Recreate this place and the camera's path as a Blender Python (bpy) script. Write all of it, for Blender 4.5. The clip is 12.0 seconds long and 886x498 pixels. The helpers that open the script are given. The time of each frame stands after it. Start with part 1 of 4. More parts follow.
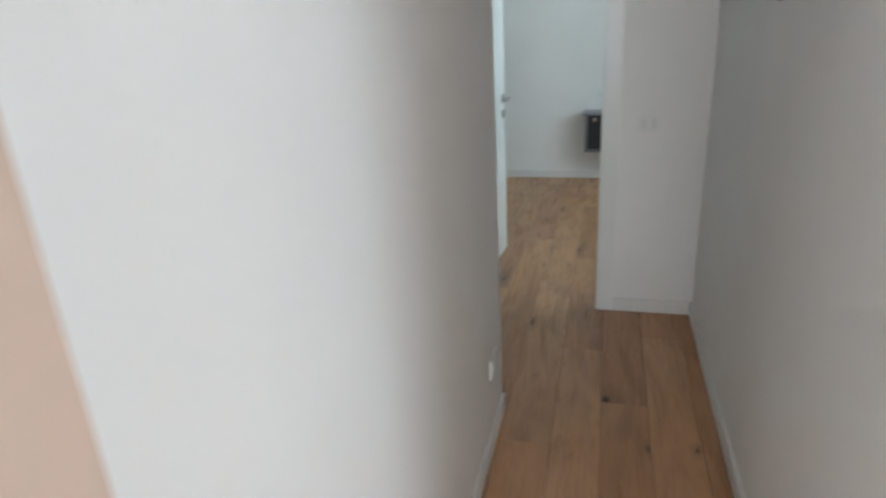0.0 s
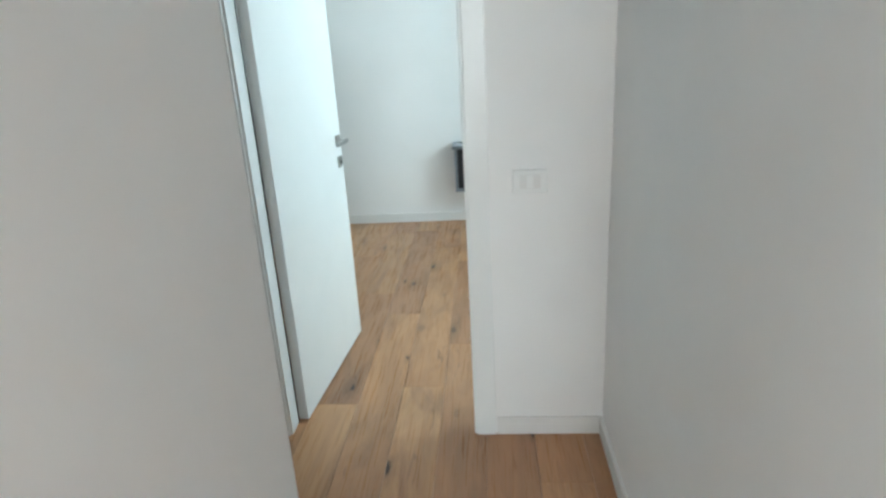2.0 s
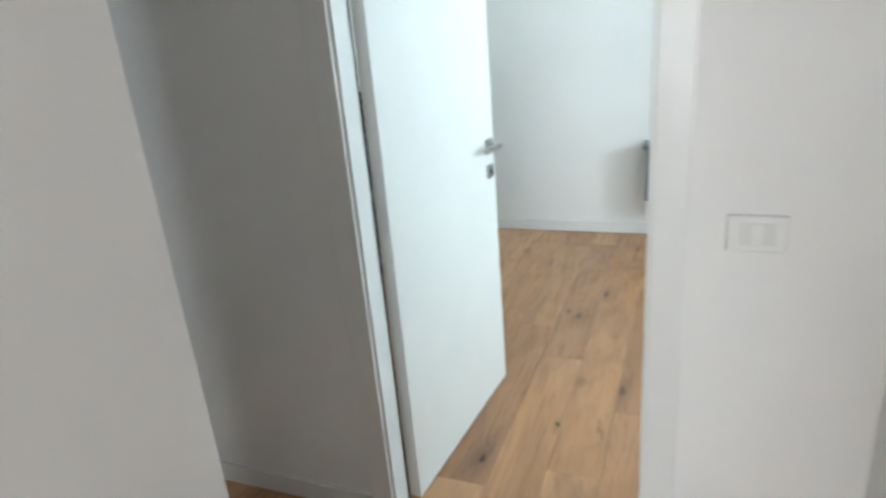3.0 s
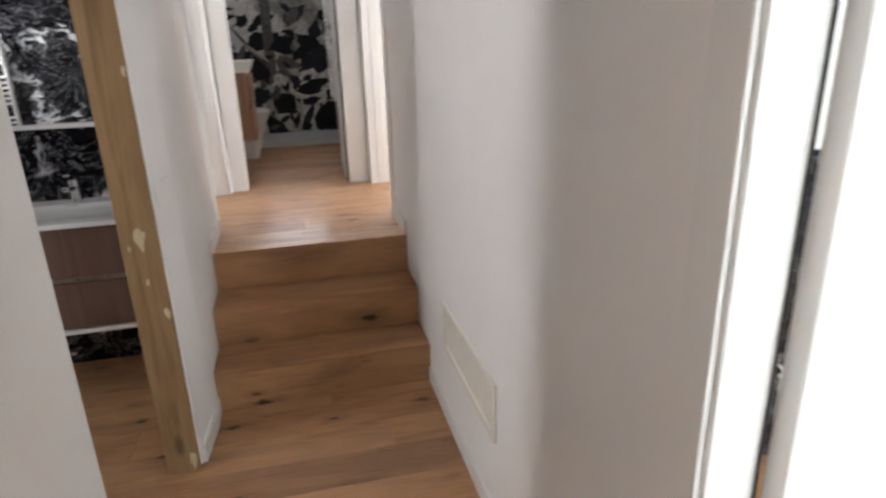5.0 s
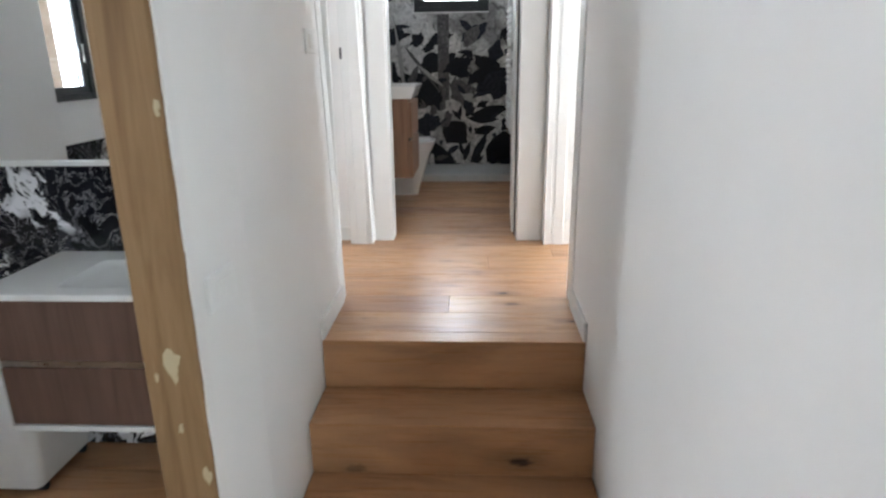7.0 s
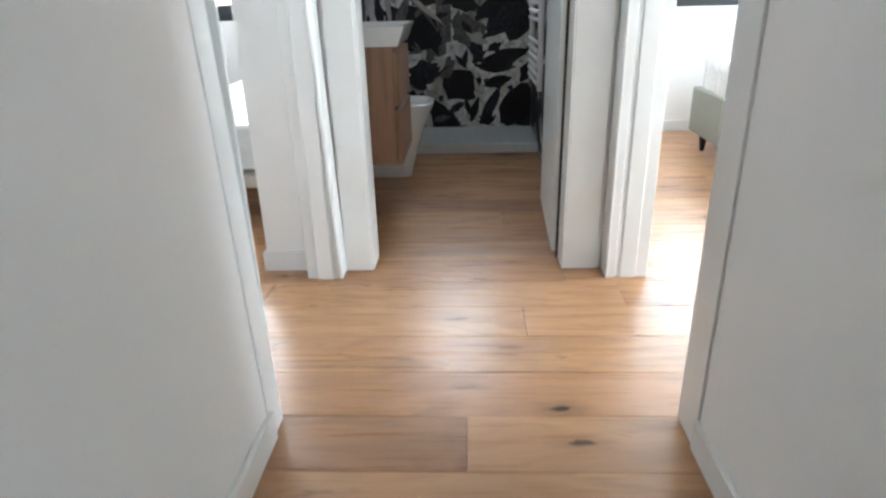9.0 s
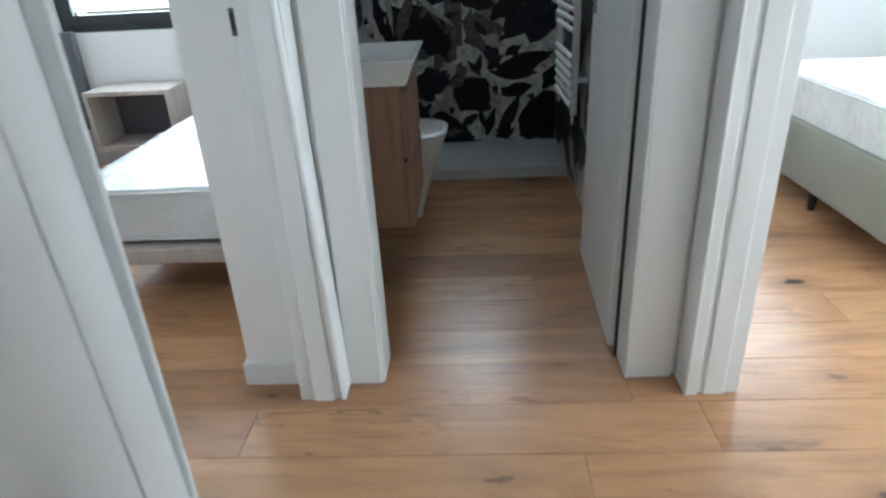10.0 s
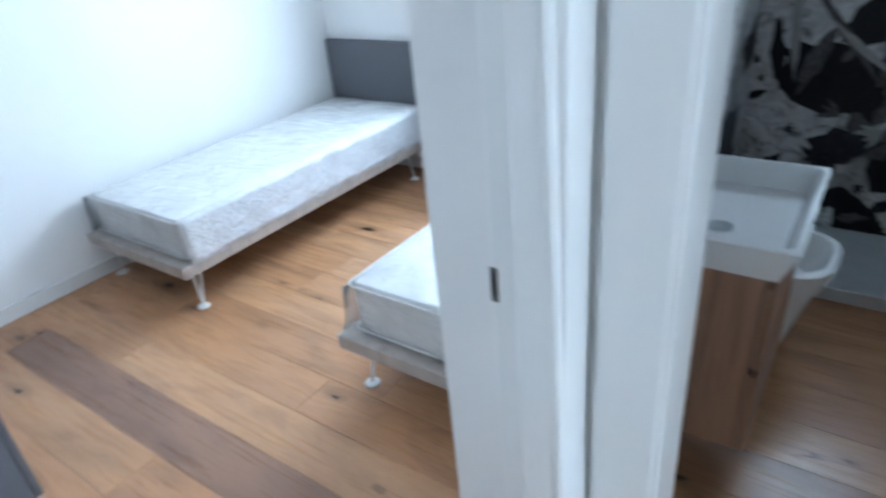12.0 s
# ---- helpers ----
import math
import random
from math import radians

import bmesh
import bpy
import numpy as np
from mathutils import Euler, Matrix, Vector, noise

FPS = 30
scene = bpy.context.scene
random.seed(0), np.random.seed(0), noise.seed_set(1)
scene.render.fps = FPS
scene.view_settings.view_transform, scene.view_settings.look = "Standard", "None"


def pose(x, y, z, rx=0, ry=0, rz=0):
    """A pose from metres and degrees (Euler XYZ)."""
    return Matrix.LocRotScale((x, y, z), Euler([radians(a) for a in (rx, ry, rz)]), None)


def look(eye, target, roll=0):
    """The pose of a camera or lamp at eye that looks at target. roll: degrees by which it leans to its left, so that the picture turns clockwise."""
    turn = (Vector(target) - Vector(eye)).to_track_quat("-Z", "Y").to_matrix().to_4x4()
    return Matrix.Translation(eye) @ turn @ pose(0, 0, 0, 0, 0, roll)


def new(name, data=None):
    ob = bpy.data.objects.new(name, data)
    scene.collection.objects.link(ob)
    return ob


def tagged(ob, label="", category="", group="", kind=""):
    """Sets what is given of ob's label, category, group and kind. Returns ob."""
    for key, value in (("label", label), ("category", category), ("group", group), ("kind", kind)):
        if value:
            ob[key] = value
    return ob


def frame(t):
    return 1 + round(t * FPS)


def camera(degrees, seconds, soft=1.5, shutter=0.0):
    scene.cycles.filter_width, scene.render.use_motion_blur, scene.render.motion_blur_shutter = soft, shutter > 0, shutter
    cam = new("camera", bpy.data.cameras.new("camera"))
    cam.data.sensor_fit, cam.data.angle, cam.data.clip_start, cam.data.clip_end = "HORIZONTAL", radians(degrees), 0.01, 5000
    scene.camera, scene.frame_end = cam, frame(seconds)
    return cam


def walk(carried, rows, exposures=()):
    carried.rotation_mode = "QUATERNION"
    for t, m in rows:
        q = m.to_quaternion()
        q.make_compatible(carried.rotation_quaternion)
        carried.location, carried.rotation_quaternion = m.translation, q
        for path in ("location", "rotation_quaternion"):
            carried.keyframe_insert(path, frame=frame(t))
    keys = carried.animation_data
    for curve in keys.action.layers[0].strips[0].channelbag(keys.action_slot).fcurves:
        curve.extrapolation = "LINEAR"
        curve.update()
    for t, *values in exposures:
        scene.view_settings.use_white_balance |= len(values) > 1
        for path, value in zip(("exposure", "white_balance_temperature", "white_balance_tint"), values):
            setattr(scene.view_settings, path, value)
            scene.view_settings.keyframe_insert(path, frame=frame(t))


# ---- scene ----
cam = camera(71.4, 12.0, soft=2.4, shutter=0.4)
PATH = [
    (0, (-2.209, -2.664, 1.536), (-0.403, -2.161, 0.840), -3.3),
    (0.5, (-1.960, -2.682, 1.496), (-0.083, -2.473, 0.836), -2.9),
    (0.7, (-1.846, -2.706, 1.510), (0.040, -2.559, 0.861), -2.8),
    (1, (-1.686, -2.733, 1.519), (0.205, -2.622, 0.879), -2.6),
    (1.5, (-1.439, -2.744, 1.486), (0.452, -2.651, 0.842), -3.1),
    (2, (-1.110, -2.713, 1.503), (0.771, -2.561, 0.842), -3.3),
    (2.5, (-0.769, -2.741, 1.476), (1.078, -2.357, 0.810), -4.3),
    (4.3, (0.255, -2.572, 1.520), (1.228, -0.952, 0.865), -3),
    (4.5, (0.323, -2.583, 1.536), (1.130, -0.863, 0.891), -2.1),
    (5, (0.443, -2.500, 1.537), (0.872, -0.672, 0.884), -1.7),
    (5.5, (0.477, -2.331, 1.533), (0.696, -0.451, 0.887), -0.7),
    (6, (0.506, -2.125, 1.541), (0.558, -0.220, 0.937), -0.5),
    (6.5, (0.544, -1.849, 1.528), (0.479, 0.063, 0.945), -0.7),
    (6.7, (0.556, -1.728, 1.539), (0.461, 0.184, 0.962), -0.7),
    (8.5, (0.447, -0.565, 1.507), (0.365, 1.298, 0.783), -1.2),
    (9, (0.464, -0.276, 1.517), (0.374, 1.567, 0.747), -1.6),
    (9.5, (0.419, 0.084, 1.556), (0.331, 1.914, 0.756), -2.8),
    (10, (0.375, 0.346, 1.688), (0.275, 2.148, 0.827), -3.1),
    (10.5, (0.459, 0.579, 1.794), (0.237, 2.322, 0.838), -3.5),
    (11, (0.448, 0.745, 1.861), (0.045, 2.442, 0.883), -3.3),
    (11.5, (0.373, 1.007, 1.968), (-0.299, 2.618, 0.992), -4.7),
    (12, (0.267, 1.100, 2.043), (-0.796, 2.497, 1.086), -5.8),
]
EXPOSURES = [(0, -0.25, 6500, 8), (0.5, 0.0, 6700, 10), (1.0, 0.3, 6850, 12), (1.5, 0.45, 6350, 4), (2.0, 0.6, 6300, 3), (2.6, 0.7, 6350, 4),
             (4.4, 0.95, 7250, 21), (5.0, 1.4, 7400, 20), (5.5, 1.75, 7200, 19), (6.0, 1.85, 6950, 14), (6.5, 1.7, 6800, 13), (8.5, 1.7, 6600, 12), (9.0, 1.6, 6450, 9),
             (9.5, 1.2, 6300, 8), (10, 1.0, 6100, 6), (10.5, 1.1, 6000, 6), (11, 1.2, 5850, 6), (11.5, 1.2, 5450, 4), (12, 1.12, 5400, 6)]
walk(cam, [(t, look(eye, target, roll)) for t, eye, target, roll in PATH], EXPOSURES)

# ---- light ----
Z = 0.57          # height of the upper floor
W = 0.957         # width of the stair passage
CEIL = 3.1
FAR = 4.12        # rear wall of the upper rooms

world = bpy.data.worlds.new("sky")
scene.world = world
world.use_nodes = True
wn = world.node_tree.nodes
sky = wn.new("ShaderNodeTexSky")
sky.sky_type = "NISHITA"
sky.sun_disc = False
sky.sun_elevation = radians(35)
sky.sun_rotation = radians(200)
wn["Background"].inputs["Strength"].default_value = 0.1
world.node_tree.links.new(sky.outputs[0], wn["Background"].inputs["Color"])


def window_light(name, eye, target, w, h, watts, colour=(0.86, 0.93, 1.0)):
    data = bpy.data.lights.new(name, "AREA")
    data.shape, data.size, data.size_y = "RECTANGLE", w, h
    data.energy, data.color = watts, colour
    ob = new(name, data)
    ob.matrix_world = look(eye, target)
    return ob


# daylight in the window openings; the east and living west ones are added
SKYLIGHT = (0.80, 0.905, 1.0)
window_light("daylight_bedroom_twin", (-1.40, FAR + 0.30, 2.05), (-1.40, 0, 1.75), 1.30, 1.15, 30, SKYLIGHT)
window_light("daylight_bedroom_double", (2.39, FAR + 0.30, 2.05), (2.39, 0, 1.75), 1.30, 1.15, 23, SKYLIGHT)
# added source, out of view, that brightens the piers of the upper hall
window_light("daylight_bedroom_east", (4.34, 1.19, 1.95), (0, 1.40, 1.45), 1.00, 1.70, 32, SKYLIGHT)
window_light("daylight_bathroom_upper", (0.36, FAR + 0.30, 2.30), (0.36, 0, 1.7), 0.56, 0.60, 8.5, SKYLIGHT)
window_light("daylight_bathroom_lower", (-2.70, -1.60, 1.82), (0, -1.60, 1.82), 0.66, 1.00, 15, SKYLIGHT)
window_light("daylight_far_room", (2.25, -4.66, 1.75), (2.25, 0, 1.4), 1.5, 1.5, 34, (0.70, 0.89, 1.0))
window_light("daylight_living", (-2.6, -6.36, 1.7), (-2.6, 0, 1.5), 1.9, 1.9, 52, (0.72, 0.86, 1.0))
# added, unseen source that sends extra light down the lower corridor
window_light("daylight_living_west", (-6.46, -3.20, 1.6), (0, -2.95, 1.1), 1.5, 1.8, 74, (0.88, 0.94, 1.0))


# ---- materials ----
class Nodes:
    def __init__(self, name):
        self.m = bpy.data.materials.new(name)
        self.m.use_nodes = True
        self.t = self.m.node_tree
        self.b = self.t.nodes["Principled BSDF"]

    def add(self, kind, **values):
        n = self.t.nodes.new(kind)
        for key, v in values.items():
            n.inputs[key].default_value = v
        return n

    def link(self, a, b):
        self.t.links.new(a, b)

    def coords(self, scale=(1, 1, 1), jitter=False):
        g = self.t.nodes.new("ShaderNodeNewGeometry")
        out = g.outputs["Position"]
        if jitter:
            o = self.t.nodes.new("ShaderNodeObjectInfo")
            mul = self.t.nodes.new("ShaderNodeVectorMath")
            mul.operation = "SCALE"
            mul.inputs[0].default_value = (37.0, 11.0, 5.0)
            self.link(o.outputs["Random"], mul.inputs["Scale"])
            add = self.t.nodes.new("ShaderNodeVectorMath")
            self.link(out, add.inputs[0])
            self.link(mul.outputs[0], add.inputs[1])
            out = add.outputs[0]
        mp = self.t.nodes.new("ShaderNodeMapping")
        mp.inputs["Scale"].default_value = scale
        self.link(out, mp.inputs["Vector"])
        return mp.outputs["Vector"]

    def noise(self, vec, scale, detail=4.0, rough=0.55, distortion=0.0):
        n = self.add("ShaderNodeTexNoise", Scale=scale, Detail=detail, Roughness=rough, Distortion=distortion)
        self.link(vec, n.inputs["Vector"])
        return n

    def ramp(self, fac, stops, mode="LINEAR"):
        r = self.t.nodes.new("ShaderNodeValToRGB")
        r.color_ramp.interpolation = mode
        els = r.color_ramp.elements
        while len(els) < len(stops):
            els.new(0.5)
        for e, (p, c) in zip(els, stops):
            e.position = p
            e.color = (*c, 1) if len(c) == 3 else c
        self.link(fac, r.inputs["Fac"])
        return r.outputs["Color"]

    def mix(self, fac, a, b, mode="MIX"):
        n = self.t.nodes.new("ShaderNodeMix")
        n.data_type, n.blend_type = "RGBA", mode
        for sock, v in ((n.inputs[0], fac), (n.inputs[6], a), (n.inputs[7], b)):
            if hasattr(v, "is_output"):
                self.link(v, sock)
            else:
                sock.default_value = v if not isinstance(v, tuple) else (*v, 1)
        return n.outputs[2]

    def bump(self, height, strength, distance=0.002):
        n = self.add("ShaderNodeBump", Strength=strength, Distance=distance)
        self.link(height, n.inputs["Height"])
        self.link(n.outputs[0], self.b.inputs["Normal"])

    def colour(self, c):
        if isinstance(c, tuple):
            self.b.inputs["Base Color"].default_value = (*c, 1)
        else:
            self.link(c, self.b.inputs["Base Color"])

    def rough(self, r):
        if isinstance(r, float):
            self.b.inputs["Roughness"].default_value = r
        else:
            self.link(r, self.b.inputs["Roughness"])


def g3(v):
    return (v, v, v)


def paint(name, c, rough=0.75, grain=0.12, spread=0.03):
    n = Nodes(name)
    v = n.coords()
    big = n.noise(v, 1.3, 3)
    lo = tuple(x * (1 - spread) for x in c)
    hi = tuple(min(1.0, x * (1 + spread)) for x in c)
    n.colour(n.ramp(big.outputs["Fac"], [(0.3, lo), (0.7, hi)]))
    n.rough(rough)
    fine = n.noise(v, 260, 3)
    n.bump(fine.outputs["Fac"], grain, 0.0015)
    return n.m


def plain(name, c, rough=0.4, metal=0.0, coat=0.0, spread=0.04, scale=18):
    n = Nodes(name)
    v = n.coords()
    k = n.noise(v, scale, 4)
    n.colour(n.ramp(k.outputs["Fac"], [(0.3, tuple(x * (1 - spread) for x in c)), (0.7, tuple(min(1, x * (1 + spread)) for x in c))]))
    n.link(n.ramp(n.noise(v, scale * 3, 3).outputs["Fac"], [(0.3, g3(max(0.02, rough - 0.06))), (0.7, g3(min(1, rough + 0.06)))]), n.b.inputs["Roughness"])
    n.b.inputs["Metallic"].default_value = metal
    n.b.inputs["Coat Weight"].default_value = coat
    return n.m


def oak(name, pale, dark, rough=0.28):
    n = Nodes(name)
    v = n.coords((0.85, 3.4, 3.4), True)
    info = n.t.nodes.new("ShaderNodeObjectInfo")
    wave = n.noise(v, 1.5, 5, 0.55, 1.1)
    fine = n.noise(n.coords((1.2, 60.0, 60.0), True), 2.6, 4, 0.6, 0.2)
    base = n.ramp(wave.outputs["Fac"], [(0.26, tuple(x * 0.68 for x in pale)), (0.42, tuple(x * 0.93 for x in pale)), (0.58, tuple(x * 1.12 for x in pale)), (0.74, tuple(x * 0.76 for x in pale))])
    tone = n.ramp(info.outputs["Random"], [(0.0, (0.78, 0.76, 0.79)), (0.07, (0.83, 0.80, 0.82)), (0.12, (0.91, 0.88, 0.87)), (0.40, (1.0, 0.98, 0.95)), (0.55, (1.02, 1.04, 1.04)), (0.78, (1.10, 1.13, 1.14)), (1.0, (0.94, 0.90, 0.87))])
    col = n.mix(1.0, base, tone, "MULTIPLY")
    pores = n.ramp(fine.outputs["Fac"], [(0.35, g3(0.88)), (0.55, g3(1.0))])
    col = n.mix(0.3, col, pores, "MULTIPLY")
    # smoky heartwood and knots
    streak = n.ramp(n.noise(v, 0.8, 5, 0.55, 2.6).outputs["Fac"], [(0.57, g3(0.0)), (0.74, g3(0.45))])
    col = n.mix(streak, col, dark)
    flat = n.t.nodes.new("ShaderNodeVectorMath")
    flat.operation = "MULTIPLY"
    flat.inputs[1].default_value = (1, 1, 0)
    lift = n.t.nodes.new("ShaderNodeSeparateXYZ")
    joined = n.t.nodes.new("ShaderNodeCombineXYZ")
    yz = n.t.nodes.new("ShaderNodeMath")
    n.link(n.coords((2.3, 5.6, 5.6), True), lift.inputs[0])
    n.link(lift.outputs[1], yz.inputs[0])
    n.link(lift.outputs[2], yz.inputs[1])
    n.link(lift.outputs[0], joined.inputs[0])
    n.link(yz.outputs[0], joined.inputs[1])
    n.link(joined.outputs[0], flat.inputs[0])
    warp = flat.outputs[0]
    bend = n.noise(warp, 9.0, 5, 0.65)
    addv = n.t.nodes.new("ShaderNodeVectorMath")
    n.link(warp, addv.inputs[0])
    sc = n.t.nodes.new("ShaderNodeVectorMath")
    sc.operation = "SCALE"
    sc.inputs["Scale"].default_value = 0.22
    n.link(bend.outputs["Color"], sc.inputs[0])
    n.link(sc.outputs[0], addv.inputs[1])
    vor = n.add("ShaderNodeTexVoronoi", Scale=1.0)
    vor.voronoi_dimensions = "2D"
    n.link(addv.outputs[0], vor.inputs["Vector"])
    sep = n.t.nodes.new("ShaderNodeSeparateColor")
    n.link(vor.outputs["Color"], sep.inputs[0])
    grow = n.add("ShaderNodeMapRange")
    grow.inputs["To Min"].default_value, grow.inputs["To Max"].default_value = 0.35, 1.2
    n.link(sep.outputs[1], grow.inputs["Value"])
    per = n.t.nodes.new("ShaderNodeMath")
    per.operation = "DIVIDE"
    n.link(vor.outputs["Distance"], per.inputs[0])
    n.link(grow.outputs[0], per.inputs[1])
    core = n.ramp(per.outputs[0], [(0.035, g3(1.0)), (0.065, g3(0.90)), (0.10, g3(0.32)), (0.34, g3(0.0))])
    gate = n.ramp(sep.outputs[0], [(0.55, g3(0.0)), (0.82, g3(1.0))])
    col = n.mix(n.mix(1.0, core, gate, "MULTIPLY"), col, tuple(x * 0.2 for x in dark))
    # drying cracks along the grain
    thread = n.noise(n.coords((1.1, 9.0, 9.0), True), 1.6, 3, 0.5, 0.5)
    line = n.ramp(thread.outputs["Fac"], [(0.488, g3(0.0)), (0.499, g3(0.6)), (0.503, g3(0.6)), (0.514, g3(0.0))])
    spots = n.ramp(n.noise(n.coords((1.3, 3.2, 3.2), True), 1.9, 2).outputs["Fac"], [(0.57, g3(0.0)), (0.67, g3(0.8))])
    col = n.mix(n.mix(1.0, line, spots, "MULTIPLY"), col, tuple(x * 0.35 for x in dark))
    n.colour(col)
    n.rough(n.ramp(fine.outputs["Fac"], [(0.3, g3(rough + 0.08)), (0.7, g3(rough - 0.04))]))
    n.bump(fine.outputs["Fac"], 0.2, 0.0006)
    return n.m


def veneer(name, pale, dark):
    n = Nodes(name)
    v = n.coords((9, 9, 0.7))
    a = n.noise(v, 1.6, 6, 0.6, 0.8)
    b = n.noise(n.coords((60, 60, 2)), 2.0, 4)
    col = n.ramp(a.outputs["Fac"], [(0.3, dark), (0.5, pale), (0.68, tuple(x * 1.15 for x in pale)), (0.8, dark)])
    col = n.mix(0.5, col, n.ramp(b.outputs["Fac"], [(0.35, g3(0.78)), (0.6, g3(1.0))]), "MULTIPLY")
    n.colour(col)
    n.rough(0.5)
    n.bump(b.outputs["Fac"], 0.15, 0.0006)
    return n.m


def marble(name, scale=1.35):
    n = Nodes(name)
    v = n.coords((1, 1, 1.15))
    warp = n.noise(v, scale * 0.9, 5, 0.6, 1.2)
    addv = n.t.nodes.new("ShaderNodeVectorMath")
    sc = n.t.nodes.new("ShaderNodeVectorMath")
    sc.operation = "SCALE"
    sc.inputs["Scale"].default_value = 0.55
    n.link(warp.outputs["Color"], sc.inputs[0])
    n.link(v, addv.inputs[0])
    n.link(sc.outputs[0], addv.inputs[1])
    veins = n.noise(addv.outputs[0], scale * 1.7, 6, 0.58, 1.0)
    thick = n.ramp(veins.outputs["Fac"], [(0.472, g3(0.0)), (0.482, g3(1.0)), (0.512, g3(1.0)), (0.522, g3(0.0))])
    where = n.ramp(n.noise(v, scale * 1.6, 3).outputs["Fac"], [(0.48, g3(0.03)), (0.55, g3(1.0))])
    thin = n.ramp(n.noise(addv.outputs[0], scale * 4.6, 6, 0.65, 1.8).outputs["Fac"], [(0.486, g3(0.0)), (0.497, g3(0.85)), (0.503, g3(0.85)), (0.514, g3(0.0))])
    cloud = n.ramp(n.noise(v, scale * 3, 5).outputs["Fac"], [(0.35, (0.004, 0.004, 0.006)), (0.75, (0.020, 0.020, 0.026))])
    k = n.mix(1.0, thick, where, "MULTIPLY")
    col = n.mix(thin, cloud, (0.34, 0.34, 0.36))
    col = n.mix(k, col, (0.84, 0.84, 0.87))
    n.b.inputs["Specular IOR Level"].default_value = 0.35
    n.colour(col)
    n.rough(0.16)
    return n.m


def botanical(name):
    """Cloudy pale grey ground of the printed panels."""
    n = Nodes(name)
    v = n.coords()
    strokes = n.noise(v, 13, 6, 0.62, 1.8)
    ground = n.ramp(strokes.outputs["Fac"], [(0.34, (0.16, 0.155, 0.155)), (0.42, (0.50, 0.49, 0.48)), (0.58, (0.76, 0.75, 0.735))])
    shade = n.ramp(n.noise(v, 2.6, 4).outputs["Fac"], [(0.38, g3(0.35)), (0.50, g3(1.0))])
    n.colour(n.mix(1.0, ground, shade, "MULTIPLY"))
    n.rough(0.3)
    return n.m


def ink(name, lo, hi, scale=16):
    """Printed leaf colour with brushed tones and paler veins."""
    n = Nodes(name)
    v = n.coords()
    k = n.noise(v, scale, 6, 0.65, 2.2)
    n.colour(n.ramp(k.outputs["Fac"], [(0.40, lo), (0.60, tuple((a + b) / 2.6 for a, b in zip(lo, hi))), (0.76, hi)]))
    n.rough(0.42)
    n.b.inputs["Specular IOR Level"].default_value = 0.3
    return n.m


def wrapped(name):
    """Quilted white ticking under creased clear film."""
    n = Nodes(name)
    v = n.coords()
    n.colour(n.ramp(n.noise(v, 7, 4).outputs["Fac"], [(0.3, (0.62, 0.62, 0.61)), (0.7, (0.76, 0.76, 0.75))]))
    n.rough(0.6)
    n.b.inputs["Coat Weight"].default_value = 0.9
    n.b.inputs["Coat Roughness"].default_value = 0.05
    crease = n.noise(n.coords((1, 2.2, 2.2)), 5.0, 4, 0.5, 2.4)
    bp = n.add("ShaderNodeBump", Strength=0.9, Distance=0.03)
    n.link(crease.outputs["Fac"], bp.inputs["Height"])
    n.link(bp.outputs[0], n.b.inputs["Coat Normal"])
    b2 = n.add("ShaderNodeBump", Strength=0.3, Distance=0.006)
    n.link(n.noise(v, 22, 3).outputs["Fac"], b2.inputs["Height"])
    n.link(b2.outputs[0], n.b.inputs["Normal"])
    return n.m


def timber(name):
    n = Nodes(name)
    v = n.coords((10, 10, 0.8))
    a = n.noise(v, 1.8, 6, 0.6, 0.9)
    col = n.ramp(a.outputs["Fac"], [(0.28, (0.17, 0.090, 0.038)), (0.5, (0.285, 0.165, 0.075)), (0.72, (0.36, 0.22, 0.11))])
    vor = n.add("ShaderNodeTexVoronoi", Scale=1.0)
    n.link(n.coords((9, 9, 3.2)), vor.inputs["Vector"])
    knot = n.ramp(vor.outputs["Distance"], [(0.08, g3(0.8)), (0.2, g3(0.0))])
    col = n.mix(knot, col, (0.10, 0.05, 0.02))
    n.colour(col)
    n.rough(0.75)
    n.bump(n.noise(n.coords((70, 70, 3)), 2.0, 4).outputs["Fac"], 0.4, 0.0015)
    return n.m


def clear_glass(name):
    n = Nodes(name)
    n.colour((0.95, 0.98, 0.97))
    n.rough(0.02)
    n.b.inputs["Transmission Weight"].default_value = 1.0
    n.b.inputs["IOR"].default_value = 1.45
    return n.m


def mirror_glass(name):
    n = Nodes(name)
    n.colour((0.86, 0.88, 0.88))
    n.rough(0.015)
    n.b.inputs["Metallic"].default_value = 1.0
    return n.m


WALL = paint("white_wall_paint", (0.88, 0.87, 0.855))
CEILING = paint("white_ceiling_paint", (0.89, 0.885, 0.875))
BEIGE = paint("beige_wall", (0.62, 0.47, 0.38))
LACQUER = plain("white_lacquer", (0.85, 0.855, 0.84), 0.34, spread=0.015, scale=4)
SKIRT = plain("white_skirting", (0.80, 0.79, 0.77), 0.45, spread=0.02, scale=6)
PLASTIC = plain("white_plastic", (0.85, 0.85, 0.835), 0.35, spread=0.02)
OAK = oak("oak_planks", (0.50, 0.268, 0.134), (0.20, 0.100, 0.060))
OAKDARK = oak("smoked_oak_plank", (0.30, 0.165, 0.105), (0.13, 0.075, 0.055))
TIMBER = timber("raw_spruce")
STRIP = plain("dark_rubber_and_gaps", (0.02, 0.02, 0.02), 0.6)
CHROME = plain("chrome", (0.75, 0.76, 0.77), 0.16, 1.0)
STEEL = plain("satin_steel", (0.48, 0.48, 0.47), 0.32, 1.0)
DARKSTEEL = plain("dark_steel", (0.16, 0.16, 0.165), 0.4, 0.8)
CERAMIC = plain("white_ceramic", (0.82, 0.82, 0.81), 0.12, spread=0.01)
